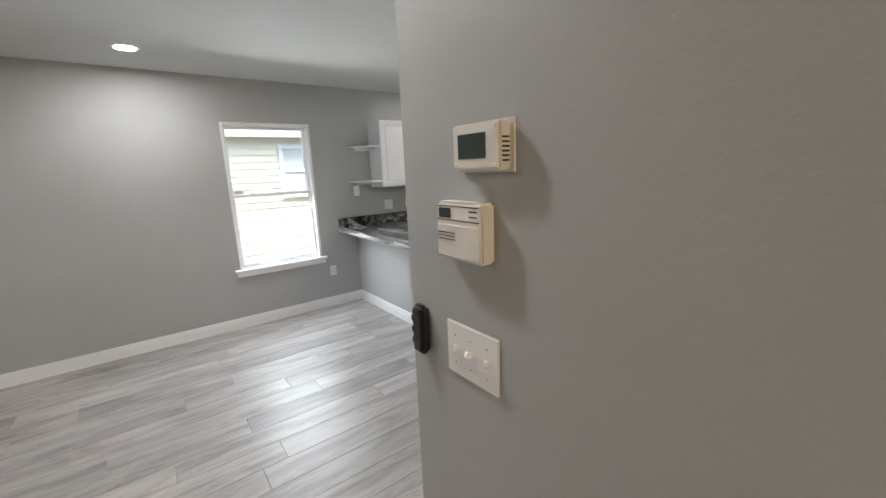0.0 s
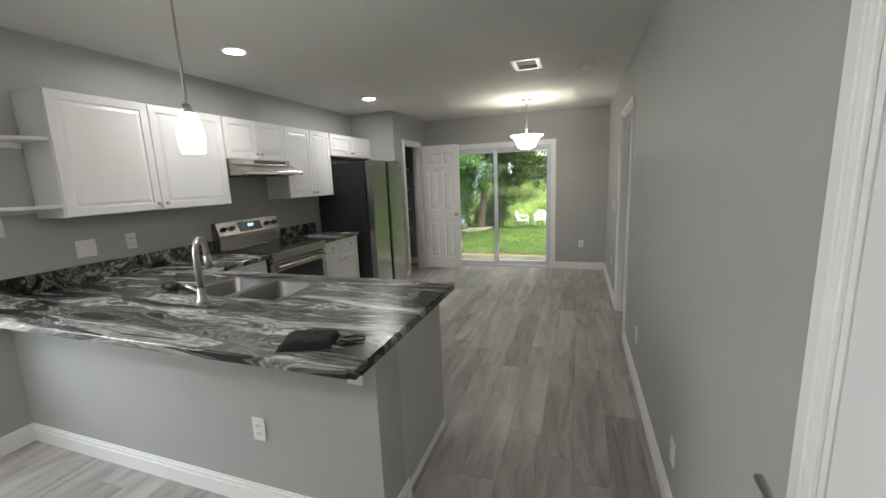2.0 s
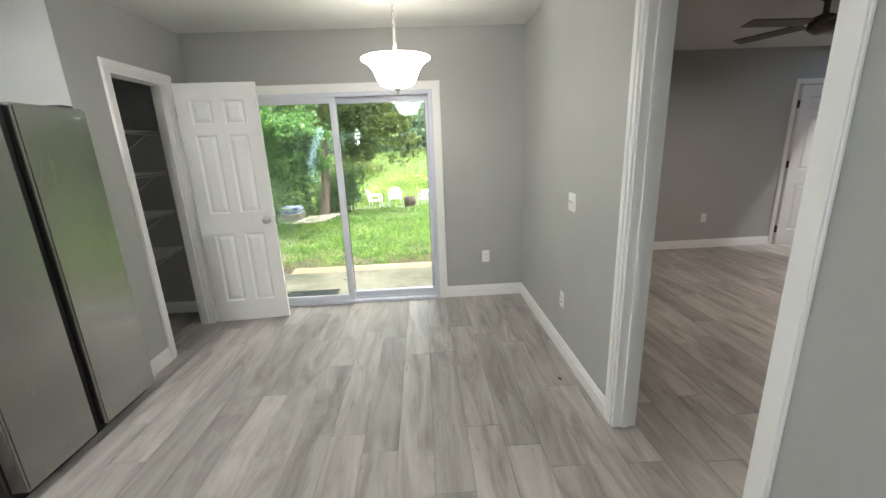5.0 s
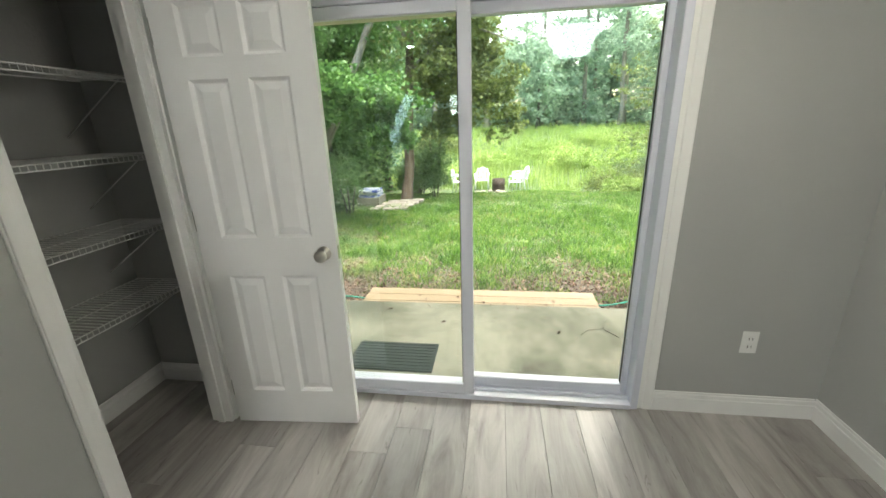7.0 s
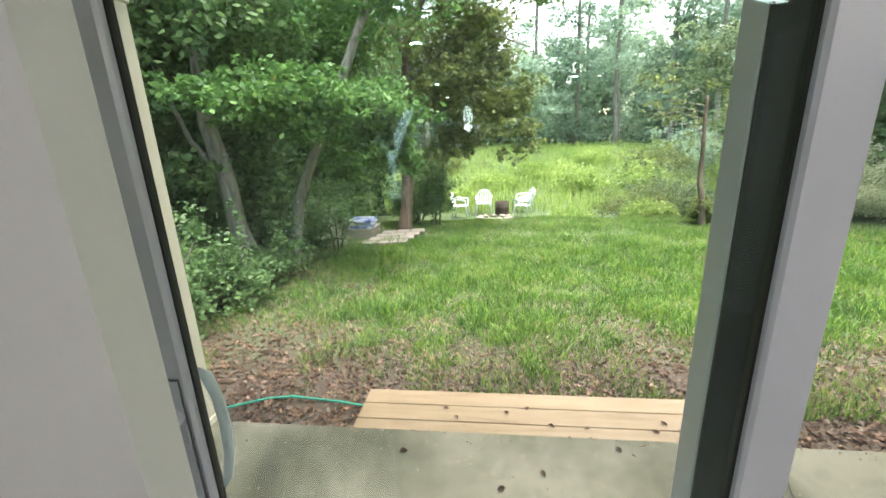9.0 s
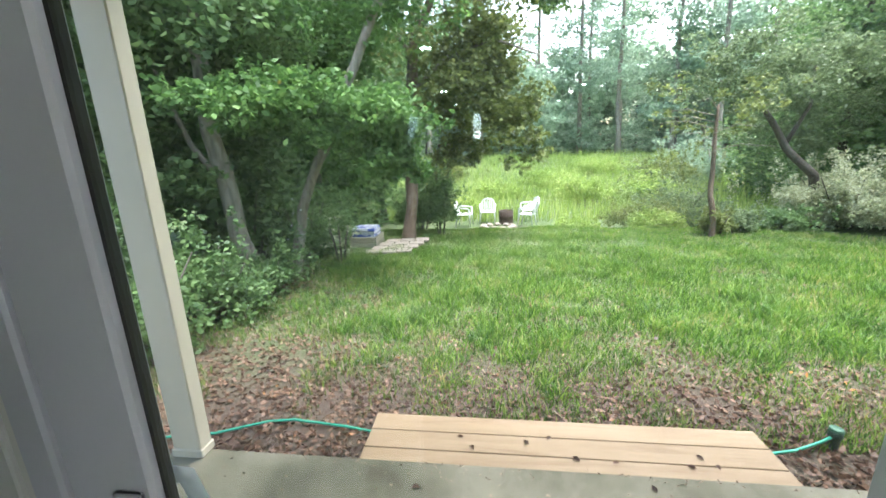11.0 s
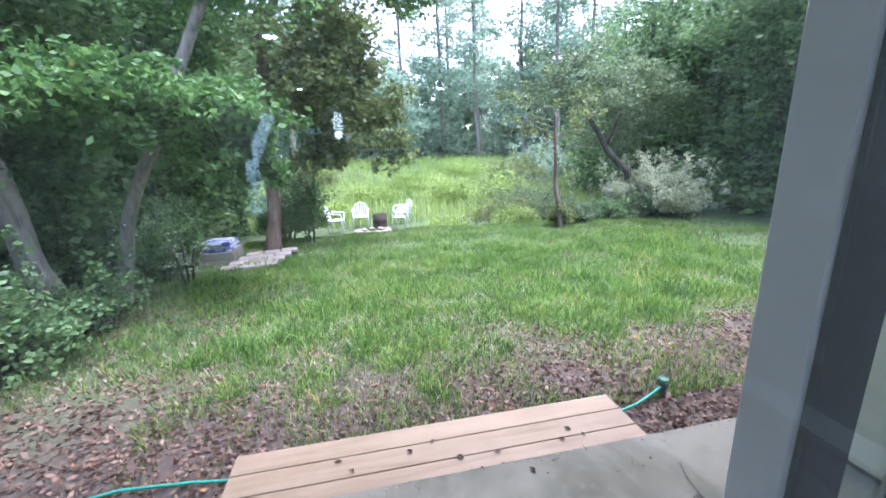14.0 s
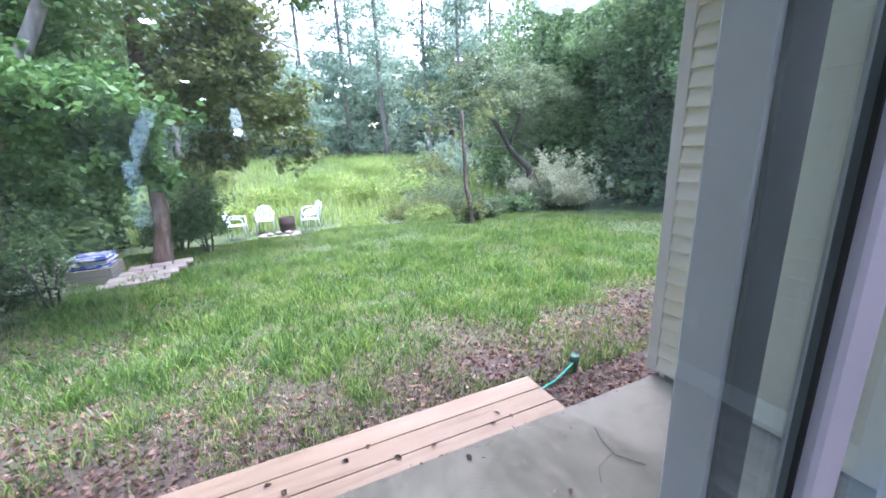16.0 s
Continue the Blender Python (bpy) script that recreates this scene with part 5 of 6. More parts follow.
def bare(x, y):
    """How bare the lawn is at a place: 1 is open earth."""
    b = 0.0
    b = max(b, 1.05 - (x - 8.75) / 1.05)                                  # strip along the house
    b = max(b, 1.25 - math.hypot((x - 9.55 + 0.22 * (y - 0.3)) / 0.42, (y - 0.1) / 1.7))  # worn sandy patch by the hose
    b = max(b, 1.1 - math.hypot((x - 12.4) / 1.1, (y + 4.2) / 1.9))      # earth beside the pale shrub
    b = max(b, 0.95 - math.hypot((x - 9.6) / 2.2, (y - 5.4) / 1.4))       # litter under the shrubs
    b = max(b, (y - 5.5 + 0.10 * (x - 9)) * 0.9)                         # under the trees
    b = max(b, (-y - 2.2 - (16 - x) * 0.55) * 0.6)                       # shade under the far shrubs
    return b + 0.55 * noise.noise((x * 0.9, y * 0.9, 1.7)) + 0.42 * noise.noise((x * 2.6, y * 2.6, 5.7)) * max(0.5, 1.6 - 0.25 * (x - 8.8))


def blades(name, n, area, h0, h1, width, mat, where, label, category, wild=0.5, lean=0.5):
    """Thin tapering blades, joined in one mesh."""
    verts, faces = [], []
    (xa, xb), (ya, yb) = area
    made = tries = 0
    while made < n and tries < n * 6:
        tries += 1
        x, y = xa + (xb - xa) * rng.random() ** 1.35, rng.uniform(ya, yb)
        if not where(x, y):
            continue
        made += 1
        z = ground_z(x, y) - 0.01
        tall = 1 + wild * noise.noise((x * 1.3, y * 1.3, 9.1))
        h = rng.uniform(h0, h1) * tall
        a, la = rng.uniform(0, 2 * math.pi), rng.uniform(0, 2 * math.pi)
        ln = h * rng.uniform(0.15, 1.0) * lean
        dx, dy = width * math.cos(a), width * math.sin(a)
        mx, my = 0.35 * ln * math.cos(la), 0.35 * ln * math.sin(la)
        ex, ey = ln * math.cos(la), ln * math.sin(la)
        k = len(verts)
        verts += [(x - dx, y - dy, z), (x + dx, y + dy, z), (x + mx + 0.8 * dx, y + my + 0.8 * dy, z + 0.6 * h), (x + mx - 0.8 * dx, y + my - 0.8 * dy, z + 0.6 * h), (x + ex, y + ey, z + h)]
        faces += [(k, k + 1, k + 2, k + 3), (k + 3, k + 2, k + 4)]
    return tagged(new(name, mesh_from(name, verts, faces, mat)), label, category, kind="stuff")


def turf(x, y):
    return bare(x, y) < rng.uniform(-0.05, 1.15)


blades("lawn_grass", 230000, ((8.82, 17.2), (-7.5, 7.0)), 0.025, 0.085, 0.0040, M["grass"], turf, "patchy green lawn with longer tufts", "grass", 0.9, 0.9)
blades("lawn_tufts", 26000, ((8.95, 14.0), (-4.5, 5.6)), 0.07, 0.15, 0.0050, M["grass"], lambda x, y: bare(x, y) < 0.35 and noise.noise((x * 3.4, y * 3.4, 3.3)) > rng.uniform(-0.25, 0.4), "long tufts of grass in the lawn", "grass", 0.6, 1.3)
blades("dry_straw", 95000, ((8.45, 13.0), (-4.0, 6.6)), 0.005, 0.016, 0.0022, M["straw"], lambda x, y: bare(x, y) > rng.uniform(-0.1, 0.8) and not (8.3 < x < 8.83 and 1.72 < y < 4.0), "dry straw and twigs on bare earth", "straw", 0.3, 5.0)
blades("lawn_thatch", 45000, ((8.9, 16.5), (-6.5, 6.4)), 0.02, 0.07, 0.0032, M["straw"], lambda x, y: bare(x, y) < 0.8, "dry blades and thatch among the grass", "grass", 0.5, 1.6)
blades("meadow_grass", 30000, ((20.5, 48), (-16, 14)), 0.25, 0.75, 0.012, M["weed"], lambda x, y: True, "tall yellow-green meadow grass beyond the lawn", "grass", 0.9, 0.5)


def leaf_mesh(name, blobs, size, mat, flat=0.0, shell=0.45):
    """Leaves in clumps: blobs of (x, y, z, rx, ry, rz, count)."""
    vs, fs = [], []
    for x, y, z, rx, ry, rz, n in blobs:
        n = int(n)
        d = rng.normal(size=(n, 3))
        d /= np.linalg.norm(d, axis=1)[:, None] + 1e-9
        rad = shell + (1 - shell) * rng.random(n) ** 0.5
        rad *= 1 + 0.22 * rng.normal(size=n)
        # twigs: leaves gather round random tips
        k = max(1, n // 14)
        tips = rng.normal(size=(k, 3))
        tips /= np.linalg.norm(tips, axis=1)[:, None] + 1e-9
        tips *= (shell + (1 - shell) * rng.random(k) ** 0.5)[:, None] * (1 + 0.18 * rng.normal(size=k))[:, None]
        own = tips[rng.integers(0, k, n)] + 0.13 * rng.normal(size=(n, 3))
        pick = rng.random(n) < 0.8
        p = np.where(pick[:, None], own, d * rad[:, None]) * (rx, ry, rz) + (x, y, z)
        u = rng.normal(size=(n, 3))
        u[:, 2] = u[:, 2] * 0.5 - 0.25
        u /= np.linalg.norm(u, axis=1)[:, None]
        w = np.cross(u, rng.normal(size=(n, 3)) * (1, 1, 1 - flat) + (0, 0, flat))
        w /= np.linalg.norm(w, axis=1)[:, None] + 1e-9
        s = size * rng.uniform(0.6, 1.35, n)[:, None]
        nn = np.cross(u, w)
        quad = np.stack([p, p + 0.5 * s * u + 0.30 * s * w + 0.08 * s * nn, p + s * u, p + 0.5 * s * u - 0.30 * s * w + 0.08 * s * nn], 1).reshape(-1, 3)
        b = len(vs)
        vs.append(quad)
    allv = np.concatenate(vs)
    m = len(allv) // 4
    me = bpy.data.meshes.new(name)
    me.vertices.add(len(allv))
    me.vertices.foreach_set("co", allv.astype(np.float32).ravel())
    me.loops.add(m * 4)
    me.loops.foreach_set("vertex_index", np.arange(m * 4, dtype=np.int32))
    me.polygons.add(m)
    me.polygons.foreach_set("loop_start", np.arange(0, m * 4, 4, dtype=np.int32))
    me.materials.append(mat)
    me.update(calc_edges=True)
    me.validate()
    return me


def leaves(name, blobs, size, mat, parent, label="", flat=0.0, shell=0.45):
    me = leaf_mesh(name, blobs, size, mat, flat, shell)
    ob = new(name, me)
    me.transform(Matrix.Translation(-root_of(parent).matrix_basis.translation))
    ob.parent = parent
    return tagged(ob, label)


def limb(pts, r0, r1, parent, mat, name="limb", wob=0.04, n=9):
    """A tapering trunk or limb through the points, with a slightly crooked run."""
    out, rad = [], []
    steps = 5
    for i in range(len(pts) - 1):
        a, b = Vector(pts[i]), Vector(pts[i + 1])
        for k in range(steps + (1 if i == len(pts) - 2 else 0)):
            t = k / steps
            p = a.lerp(b, t)
            g = (i + t) / (len(pts) - 1)
            out.append(p + wob * noise.noise_vector(p * 1.3))
            rad.append((r0 + (r1 - r0) * g) * (1 + 0.10 * noise.noise(p * 4)) * (1 + 0.5 * max(0, 0.06 - g) / 0.06 if name == "trunk" else 1))
    return part(name, tube(out, r0, n, radii=rad), mat, parent)


def clumps(cx, cy, cz, sx, sy, sz, n, r, count):
    """n leaf clumps spread unevenly in an ellipsoid."""
    out = []
    for _ in range(n):
        d = rng.normal(size=3)
        d /= np.linalg.norm(d)
        k = rng.random() ** 0.45
        q = r * rng.uniform(0.6, 1.3)
        out.append((cx + sx * d[0] * k, cy + sy * d[1] * k, cz + sz * d[2] * k, q, q, q * rng.uniform(0.5, 0.8), count * rng.uniform(0.7, 1.3)))
    return out


def tree(base, label, category="tree", group=""):
    return thing("tree", base, label, category, group)


# trees at the lawn's left side
t1 = tree((14.8, 4.98, -0.45), "slim grey-barked tree with olive leaves beside the pavers")
limb([(14.8, 4.98, -0.5), (14.8, 4.83, 0.8), (14.8, 4.76, 1.9), (14.8, 4.70, 3.4), (14.9, 4.2, 4.6), (15.1, 3.6, 7.5)], 0.135, 0.05, t1, M["bark_brown"], "trunk")
limb([(14.8, 4.72, 2.6), (14.5, 4.0, 3.1), (14.3, 3.2, 3.3), (14.2, 2.4, 3.0)], 0.04, 0.012, t1, M["bark"])
limb([(14.8, 4.72, 3.2), (14.6, 5.4, 4.2), (14.4, 6.2, 5.0)], 0.05, 0.015, t1, M["bark"])
leaves("crown", clumps(14.7, 3.6, 2.9, 0.9, 1.2, 1.2, 26, 0.55, 480) + clumps(14.6, 2.7, 1.9, 0.6, 0.9, 0.8, 18, 0.30, 150) + clumps(14.9, 3.9, 1.6, 0.4, 0.5, 0.8, 14, 0.26, 150) + clumps(14.8, 4.4, 5.0, 1.5, 2.2, 1.5, 26, 0.75, 420), 0.10, M["leaf_olive"], t1)
t2 = tree((12.1, 6.2, -0.32), "leaning slender tree with bright broad leaves")
limb([(12.1, 6.2, -0.4), (12.1, 6.05, 0.2), (12.1, 5.94, 0.67), (12.1, 5.62, 1.34), (12.1, 5.15, 2.26), (12.1, 4.71, 3.04), (12.2, 4.3, 4.0), (12.4, 3.9, 6.0)], 0.088, 0.045, t2, M["bark"], "trunk")
limb([(12.1, 5.75, 1.1), (11.8, 5.2, 1.7), (11.5, 4.6, 1.9), (11.4, 4.2, 1.75)], 0.03, 0.008, t2, M["bark"])
limb([(12.1, 5.3, 1.9), (11.6, 5.6, 2.2), (11.0, 6.0, 2.2)], 0.03, 0.008, t2, M["bark"])
leaves("crown", clumps(11.6, 4.85, 1.85, 0.75, 1.05, 0.36, 44, 0.24, 150) + clumps(11.6, 4.45, 1.35, 0.45, 0.5, 0.45, 18, 0.20, 110) + clumps(11.3, 5.7, 2.05, 0.8, 0.9, 0.28, 30, 0.24, 130) + clumps(10.9, 6.1, 2.0, 0.6, 0.7, 0.25, 16, 0.24, 80) + clumps(12.2, 5.0, 3.6, 1.0, 1.4, 0.8, 22, 0.5, 260), 0.078, M["leaf"], t2, flat=0.4)
t3 = tree((11.6, 6.65, -0.32), "thick grey tree trunk behind the shrubs")
limb([(11.7, 6.45, -0.4), (11.6, 6.61, 0.33), (11.6, 6.73, 1.26), (11.6, 6.86, 1.79), (11.6, 6.78, 2.54), (11.6, 6.82, 3.3), (11.7, 6.6, 5.5)], 0.135, 0.08, t3, M["bark"], "trunk")
limb([(11.6, 6.75, 1.1), (11.5, 7.05, 1.6), (11.4, 7.3, 2.6)], 0.05, 0.02, t3, M["bark"])
leaves("crown", clumps(11.6, 6.9, 3.6, 1.2, 1.4, 0.9, 26, 0.6, 420) + clumps(11.2, 7.6, 2.0, 0.8, 0.9, 1.2, 14, 0.5, 420), 0.11, M["leaf_dark"], t3)
wood = []
for x, y, h, r in ((13.4, 7.6, 8, 0.12), (15.6, 7.2, 9, 0.13), (12.6, 9.0, 8, 0.15), (17.6, 7.8, 9, 0.11), (10.0, 8.6, 7, 0.12), (18.6, 8.6, 10, 0.14), (15.0, 9.6, 9, 0.12), (9.0, 10.2, 8, 0.13), (20.5, 7.0, 9, 0.12)):
    z = ground_z(x, y)
    t = tree((x, y, z), "woodland tree with dark dense foliage beside the lawn", "tree", "woodland trees")
    limb([(x, y, z - 0.1), (x + 0.1, y + 0.15, 1.5), (x, y + 0.3, 4), (x + 0.2, y + 0.1, h)], r, 0.04, t, M["bark2"], "trunk", 0.12)
    for k in range(3):
        a = rng.uniform(0, 6.28)
        limb([(x, y + 0.2, 2.0 + k), (x + math.cos(a), y + 0.2 + math.sin(a), 2.8 + k), (x + 1.7 * math.cos(a), y + 0.2 + 1.7 * math.sin(a), 3.1 + k)], 0.04, 0.01, t, M["bark2"])
    leaves("crown", clumps(x, y, 1.3, 1.2, 1.2, 0.9, 16, 0.55, 260) + clumps(x, y, 4.2, 1.7, 1.7, 2.4, 40, 0.75, 300), 0.13, M["leaf_dark"] if rng.random() < 0.6 else M["leaf"], t)


def shrub(x, y, w, d, h, n, size, mat, label, count=300, r=0.3, stems=5, flat=0.0):
    z = ground_z(x, y)
    s = thing("shrub", (x, y, z), label, "shrub", "garden shrubs")
    bm = bmesh.new()
    for k in range(stems):
        a = 6.28 * k / stems + 0.4
        sub = tube([(x + 0.06 * math.cos(a), y + 0.06 * math.sin(a), z - 0.05), (x + 0.2 * w * math.cos(a), y + 0.2 * d * math.sin(a), z + 0.4 * h), (x + 0.36 * w * math.cos(a), y + 0.36 * d * math.sin(a), z + 0.8 * h)], 0.015, 6, radii=[0.018, 0.013, 0.006])
        me = bpy.data.meshes.new("t")
        sub.to_mesh(me)
        sub.free()
        bm.from_mesh(me)
        bpy.data.meshes.remove(me)
    part("stems", bm, M["bark2"], s)
    tops = [(x + 0.27 * w * rng.normal(), y + 0.27 * d * rng.normal(), z + h * rng.uniform(0.25, 1.05), r * rng.uniform(0.3, 0.6), r * rng.uniform(0.3, 0.6), r * rng.uniform(0.5, 1.1), count * 0.22) for _ in range(n)]
    leaves("foliage", clumps(x, y, z + 0.42 * h, 0.42 * w, 0.42 * d, 0.34 * h, n, r, count) + tops, size, mat, s, flat=flat)
    return s


for row in ((9.7, 6.5, 1.5, 1.5, 1.1, 20, "leaf_dark"), (10.5, 6.3, 1.3, 1.2, 0.95, 16, "leaf_dark"), (10.2, 7.2, 1.6, 1.6, 2.2, 26, "leaf_dark"), (9.0, 7.4, 1.8, 1.6, 2.4, 26, "leaf_dark"), (11.3, 6.1, 0.9, 0.8, 0.6, 9, "leaf_dark"), (13.2, 6.5, 1.2, 1.0, 1.2, 14, "leaf_dark"), (14.0, 6.3, 1.3, 1.0, 1.2, 14, "leaf_dark"), (15.6, 4.35, 0.9, 0.8, 2.2, 16, "leaf_dark"), (16.4, 4.9, 1.3, 1.2, 1.6, 16, "leaf_dark"), (17.5, 5.2, 1.6, 1.4, 1.8, 18, "leaf_dark"), (12.9, 5.75, 0.5, 0.5, 0.75, 7, "leaf_pale"), (12.6, 7.2, 1.4, 1.4, 1.6, 16, "leaf_dark"), (8.0, 6.6, 1.4, 1.2, 1.2, 14, "leaf_dark")):
    x, y, w, d, h, n, mk = row
    if mk == "leaf_dark":
        shrub(x, y, w, d, h, n, 0.06, M[mk], "dense dark green shrub under the trees")
    else:
        shrub(x, y, w, d, h, n, 0.04, M[mk], "small shrub with sparse white flowers", 38, 0.22, 6)

# right side: pale shrub, leaning tree, post and dark wood
shrub(16.1, -4.5, 3.0, 2.4, 1.45, 90, 0.055, M["leaf_pale"], "wide shrub with pale silvery leaves at the lawn's edge", 420, 0.32, 9, 0.75)
t4 = tree((16.9, -4.4, -0.6), "dark crooked tree leaning over the pale shrub")
limb([(16.9, -4.6, -0.6), (16.5, -4.0, 0.66), (16.5, -3.3, 1.3), (16.5, -2.82, 2.0), (16.4, -2.4, 2.5)], 0.11, 0.04, t4, M["bark2"], "trunk")
limb([(16.5, -3.3, 1.4), (16.3, -3.5, 2.1), (16.2, -3.4, 2.9)], 0.05, 0.02, t4, M["bark2"])
leaves("crown", clumps(16.4, -2.5, 2.9, 1.0, 1.7, 1.0, 50, 0.36, 190) + clumps(17.3, -4.8, 2.8, 1.2, 1.9, 1.0, 56, 0.38, 200), 0.075, M["leaf_sage"], t4)
leaves("outer_crown", clumps(17.1, -3.6, 1.8, 0.7, 1.9, 0.6, 40, 0.30, 150), 0.065, M["leaf_sage"], t4)
for x, y, h in ((15.2, -7.6, 8), (13.2, -7.2, 8), (17.4, -8.6, 9), (11.2, -8.4, 8), (19.5, -7.0, 10), (14.8, -10.2, 9), (21.5, -9.5, 10), (12.0, -11.0, 9), (9.5, -10.0, 8)):
    z = ground_z(x, y)
    t = tree((x, y, z), "dark shaded woodland tree beyond the lawn", "tree", "woodland trees")
    limb([(x, y, z - 0.1), (x + 0.1, y + 0.1, 1.5), (x - 0.1, y + 0.3, 4), (x + 0.2, y, h)], 0.13, 0.05, t, M["bark2"], "trunk", 0.12)
    leaves("crown", clumps(x, y, 1.2, 1.3, 1.3, 1.0, 16, 0.6, 240) + clumps(x, y, 4.2, 1.9, 1.9, 2.4, 44, 0.8, 280), 0.14, M["leaf_dark"], t)
ps = tree((15.0, -1.15, -0.5), "thin dead tree trunk standing in weeds")
limb([(15.0, -1.2, -0.6), (15.0, -1.12, 0.6), (15.0, -1.05, 1.55), (15.0, -1.0, 2.1)], 0.06, 0.022, ps, M["bark_brown"], "trunk", 0.12)
for k in range(9):
    z = 1.15 + 0.11 * k
    a = rng.uniform(0, 6.28)
    limb([(15.0, -1.0, z), (15.0 + 0.4 * math.cos(a), -1.0 + 0.5 * math.sin(a), z + 0.15), (15.0 + 0.9 * math.cos(a), -1.0 + 1.1 * math.sin(a), z + 0.1)], 0.010, 0.003, ps, M["bark"], n=5)
leaves("crown", clumps(15.2, -1.2, 2.2, 1.0, 1.5, 0.8, 40, 0.26, 36), 0.07, M["leaf_olive"], ps)
for x, y, w, h, mk in ((15.2, -1.4, 0.7, 0.75, "leaf_olive"), (15.9, -2.0, 1.3, 0.7, "leaf_sage"), (16.9, -1.0, 1.5, 0.75, "weed"), (18.5, -1.2, 2.2, 1.2, "leaf_olive"), (20.0, -2.8, 2.6, 1.8, "leaf_sage"), (19.0, 0.6, 1.4, 0.5, "weed"), (23.5, -3.0, 3.0, 2.3, "weed"), (22.5, 4.5, 2.0, 0.9, "weed"), (26, 3.0, 3.0, 1.0, "weed"), (27, -5, 3.4, 2.4, "leaf_olive"), (15.9, -3.2, 1.0, 0.7, "leaf_dark"), (30, 0, 4, 1.2, "weed"), (25.0, -1.0, 2.6, 1.6, "weed"), (32, 6.5, 4, 1.4, "leaf_olive"), (30, -8, 4, 3.0, "leaf_far_hazed"), (35, -4, 4, 1.5, "weed")):
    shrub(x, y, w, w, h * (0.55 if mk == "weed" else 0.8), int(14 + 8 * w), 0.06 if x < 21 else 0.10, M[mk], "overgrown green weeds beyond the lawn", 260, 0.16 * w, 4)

# distant wood and pines
for k in range(46):
    a = -0.95 + 1.75 * (k + 0.5 * rng.random()) / 46
    dist = rng.uniform(40, 58)
    x, y = 7 + dist * math.cos(a), 3 + dist * math.sin(a)
    if abs(y - 1 + 0.17 * (x - 7)) < 3.5:
        dist += 14
        x, y = 7 + dist * math.cos(a), 3 + dist * math.sin(a)
    z = ground_z(x, y)
    h = rng.uniform(9, 15)
    t = tree((x, y, z), "distant woodland tree behind the meadow", "tree", "distant trees")
    limb([(x, y, z - 0.2), (x, y, z + h)], 0.2, 0.05, t, M["bark2"], "trunk", 0.2, 6)
    leaves("crown", clumps(x, y, z + 0.5 * h, 2.4, 2.4, 0.48 * h, 26, 1.2, 110), 0.42, M["leaf_far_hazed"], t)
for x, y, h in ((48, -9.3, 21), (46, -13.5, 19), (52, -6.5, 22), (50, -18, 20), (55, -11.5, 23), (44, -20, 18), (54, -2.5, 22), (49, 4, 18), (47, 9, 20), (53, -22, 23), (57, -8.6, 24), (43, -15.8, 19), (45, -24, 20)):
    z = ground_z(x, y)
    t = tree((x, y, z), "tall thin pine with bare lower trunk", "tree", "pines")
    limb([(x, y, z - 0.2), (x + 0.2, y + 0.3, z + 0.5 * h), (x, y + 0.5, z + h)], 0.26, 0.08, t, M["bark"], "trunk", 0.15, 7)
    rows_ = []
    for q in range(32):
        a = rng.uniform(0, 6.28)
        zz = z + h * rng.uniform(0.32, 1.0)
        rr = 2.8 * (1.15 - (zz - z) / h) + 0.5
        rows_.append((x + rr * math.cos(a) * 0.7, y + rr * math.sin(a) * 0.7, zz, 1.5, 1.5, 0.6, 130))
    leaves("crown", rows_, 0.32, M["leaf_far_hazed"], t)

# overhanging bough with leaves above the lawn
ob_ = tree((17.2, 5.45, -0.7), "tall tree whose bough hangs over the lawn")
limb([(17.2, 5.45, -0.8), (17.1, 5.25, 3), (16.8, 4.8, 5.5), (16.6, 3.6, 7.5)], 0.12, 0.05, ob_, M["bark2"], "trunk")
limb([(16.6, 4.7, 5.4), (16.2, 3.0, 5.3), (15.8, 1.6, 4.9)], 0.05, 0.01, ob_, M["bark2"])
leaves("crown", clumps(16.2, 2.2, 4.9, 0.9, 1.1, 0.5, 16, 0.45, 240) + clumps(16.6, 3.6, 6.5, 1.6, 1.8, 1.2, 26, 0.7, 260), 0.12, M["leaf_dark"], ob_)


def wood_mass(name, rows, size, mat, label):
    """A far wall of foliage, too dense to count."""
    return tagged(new(name, leaf_mesh(name, rows, size, mat, shell=0.3)), label, "woods", kind="stuff")


rows_ = []
for _ in range(170):
    x = rng.uniform(7.5, 30)
    rows_.append((x, rng.uniform(8.6, 11.5) + 0.05 * (x - 8), rng.uniform(-0.3, 7.5), 1.1, 1.1, 0.9, 190))
for _ in range(60):
    x = rng.uniform(12.5, 22)
    rows_.append((x, rng.uniform(7.0, 8.4), rng.uniform(-0.4, 1.6), 0.8, 0.8, 0.7, 170))
wood_mass("woodland_thicket", rows_, 0.20, M["leaf_dark"], "dense dark thicket behind the trees")
rows_ = []
for _ in range(190):
    x = rng.uniform(8, 30)
    rows_.append((x, -rng.uniform(9.8, 13.5) - 0.08 * max(0, x - 20), rng.uniform(-0.5, 8.5), 1.2, 1.2, 1.0, 190))
for _ in range(70):
    x = rng.uniform(14.5, 27)
    rows_.append((x, -rng.uniform(6.2, 9.0) - 0.10 * (x - 15), rng.uniform(-0.5, 2.4), 0.9, 0.9, 0.8, 170))
wood_mass("woodland_thicket", rows_, 0.20, M["leaf_dark"], "dense shaded thicket along the lawn")
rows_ = []
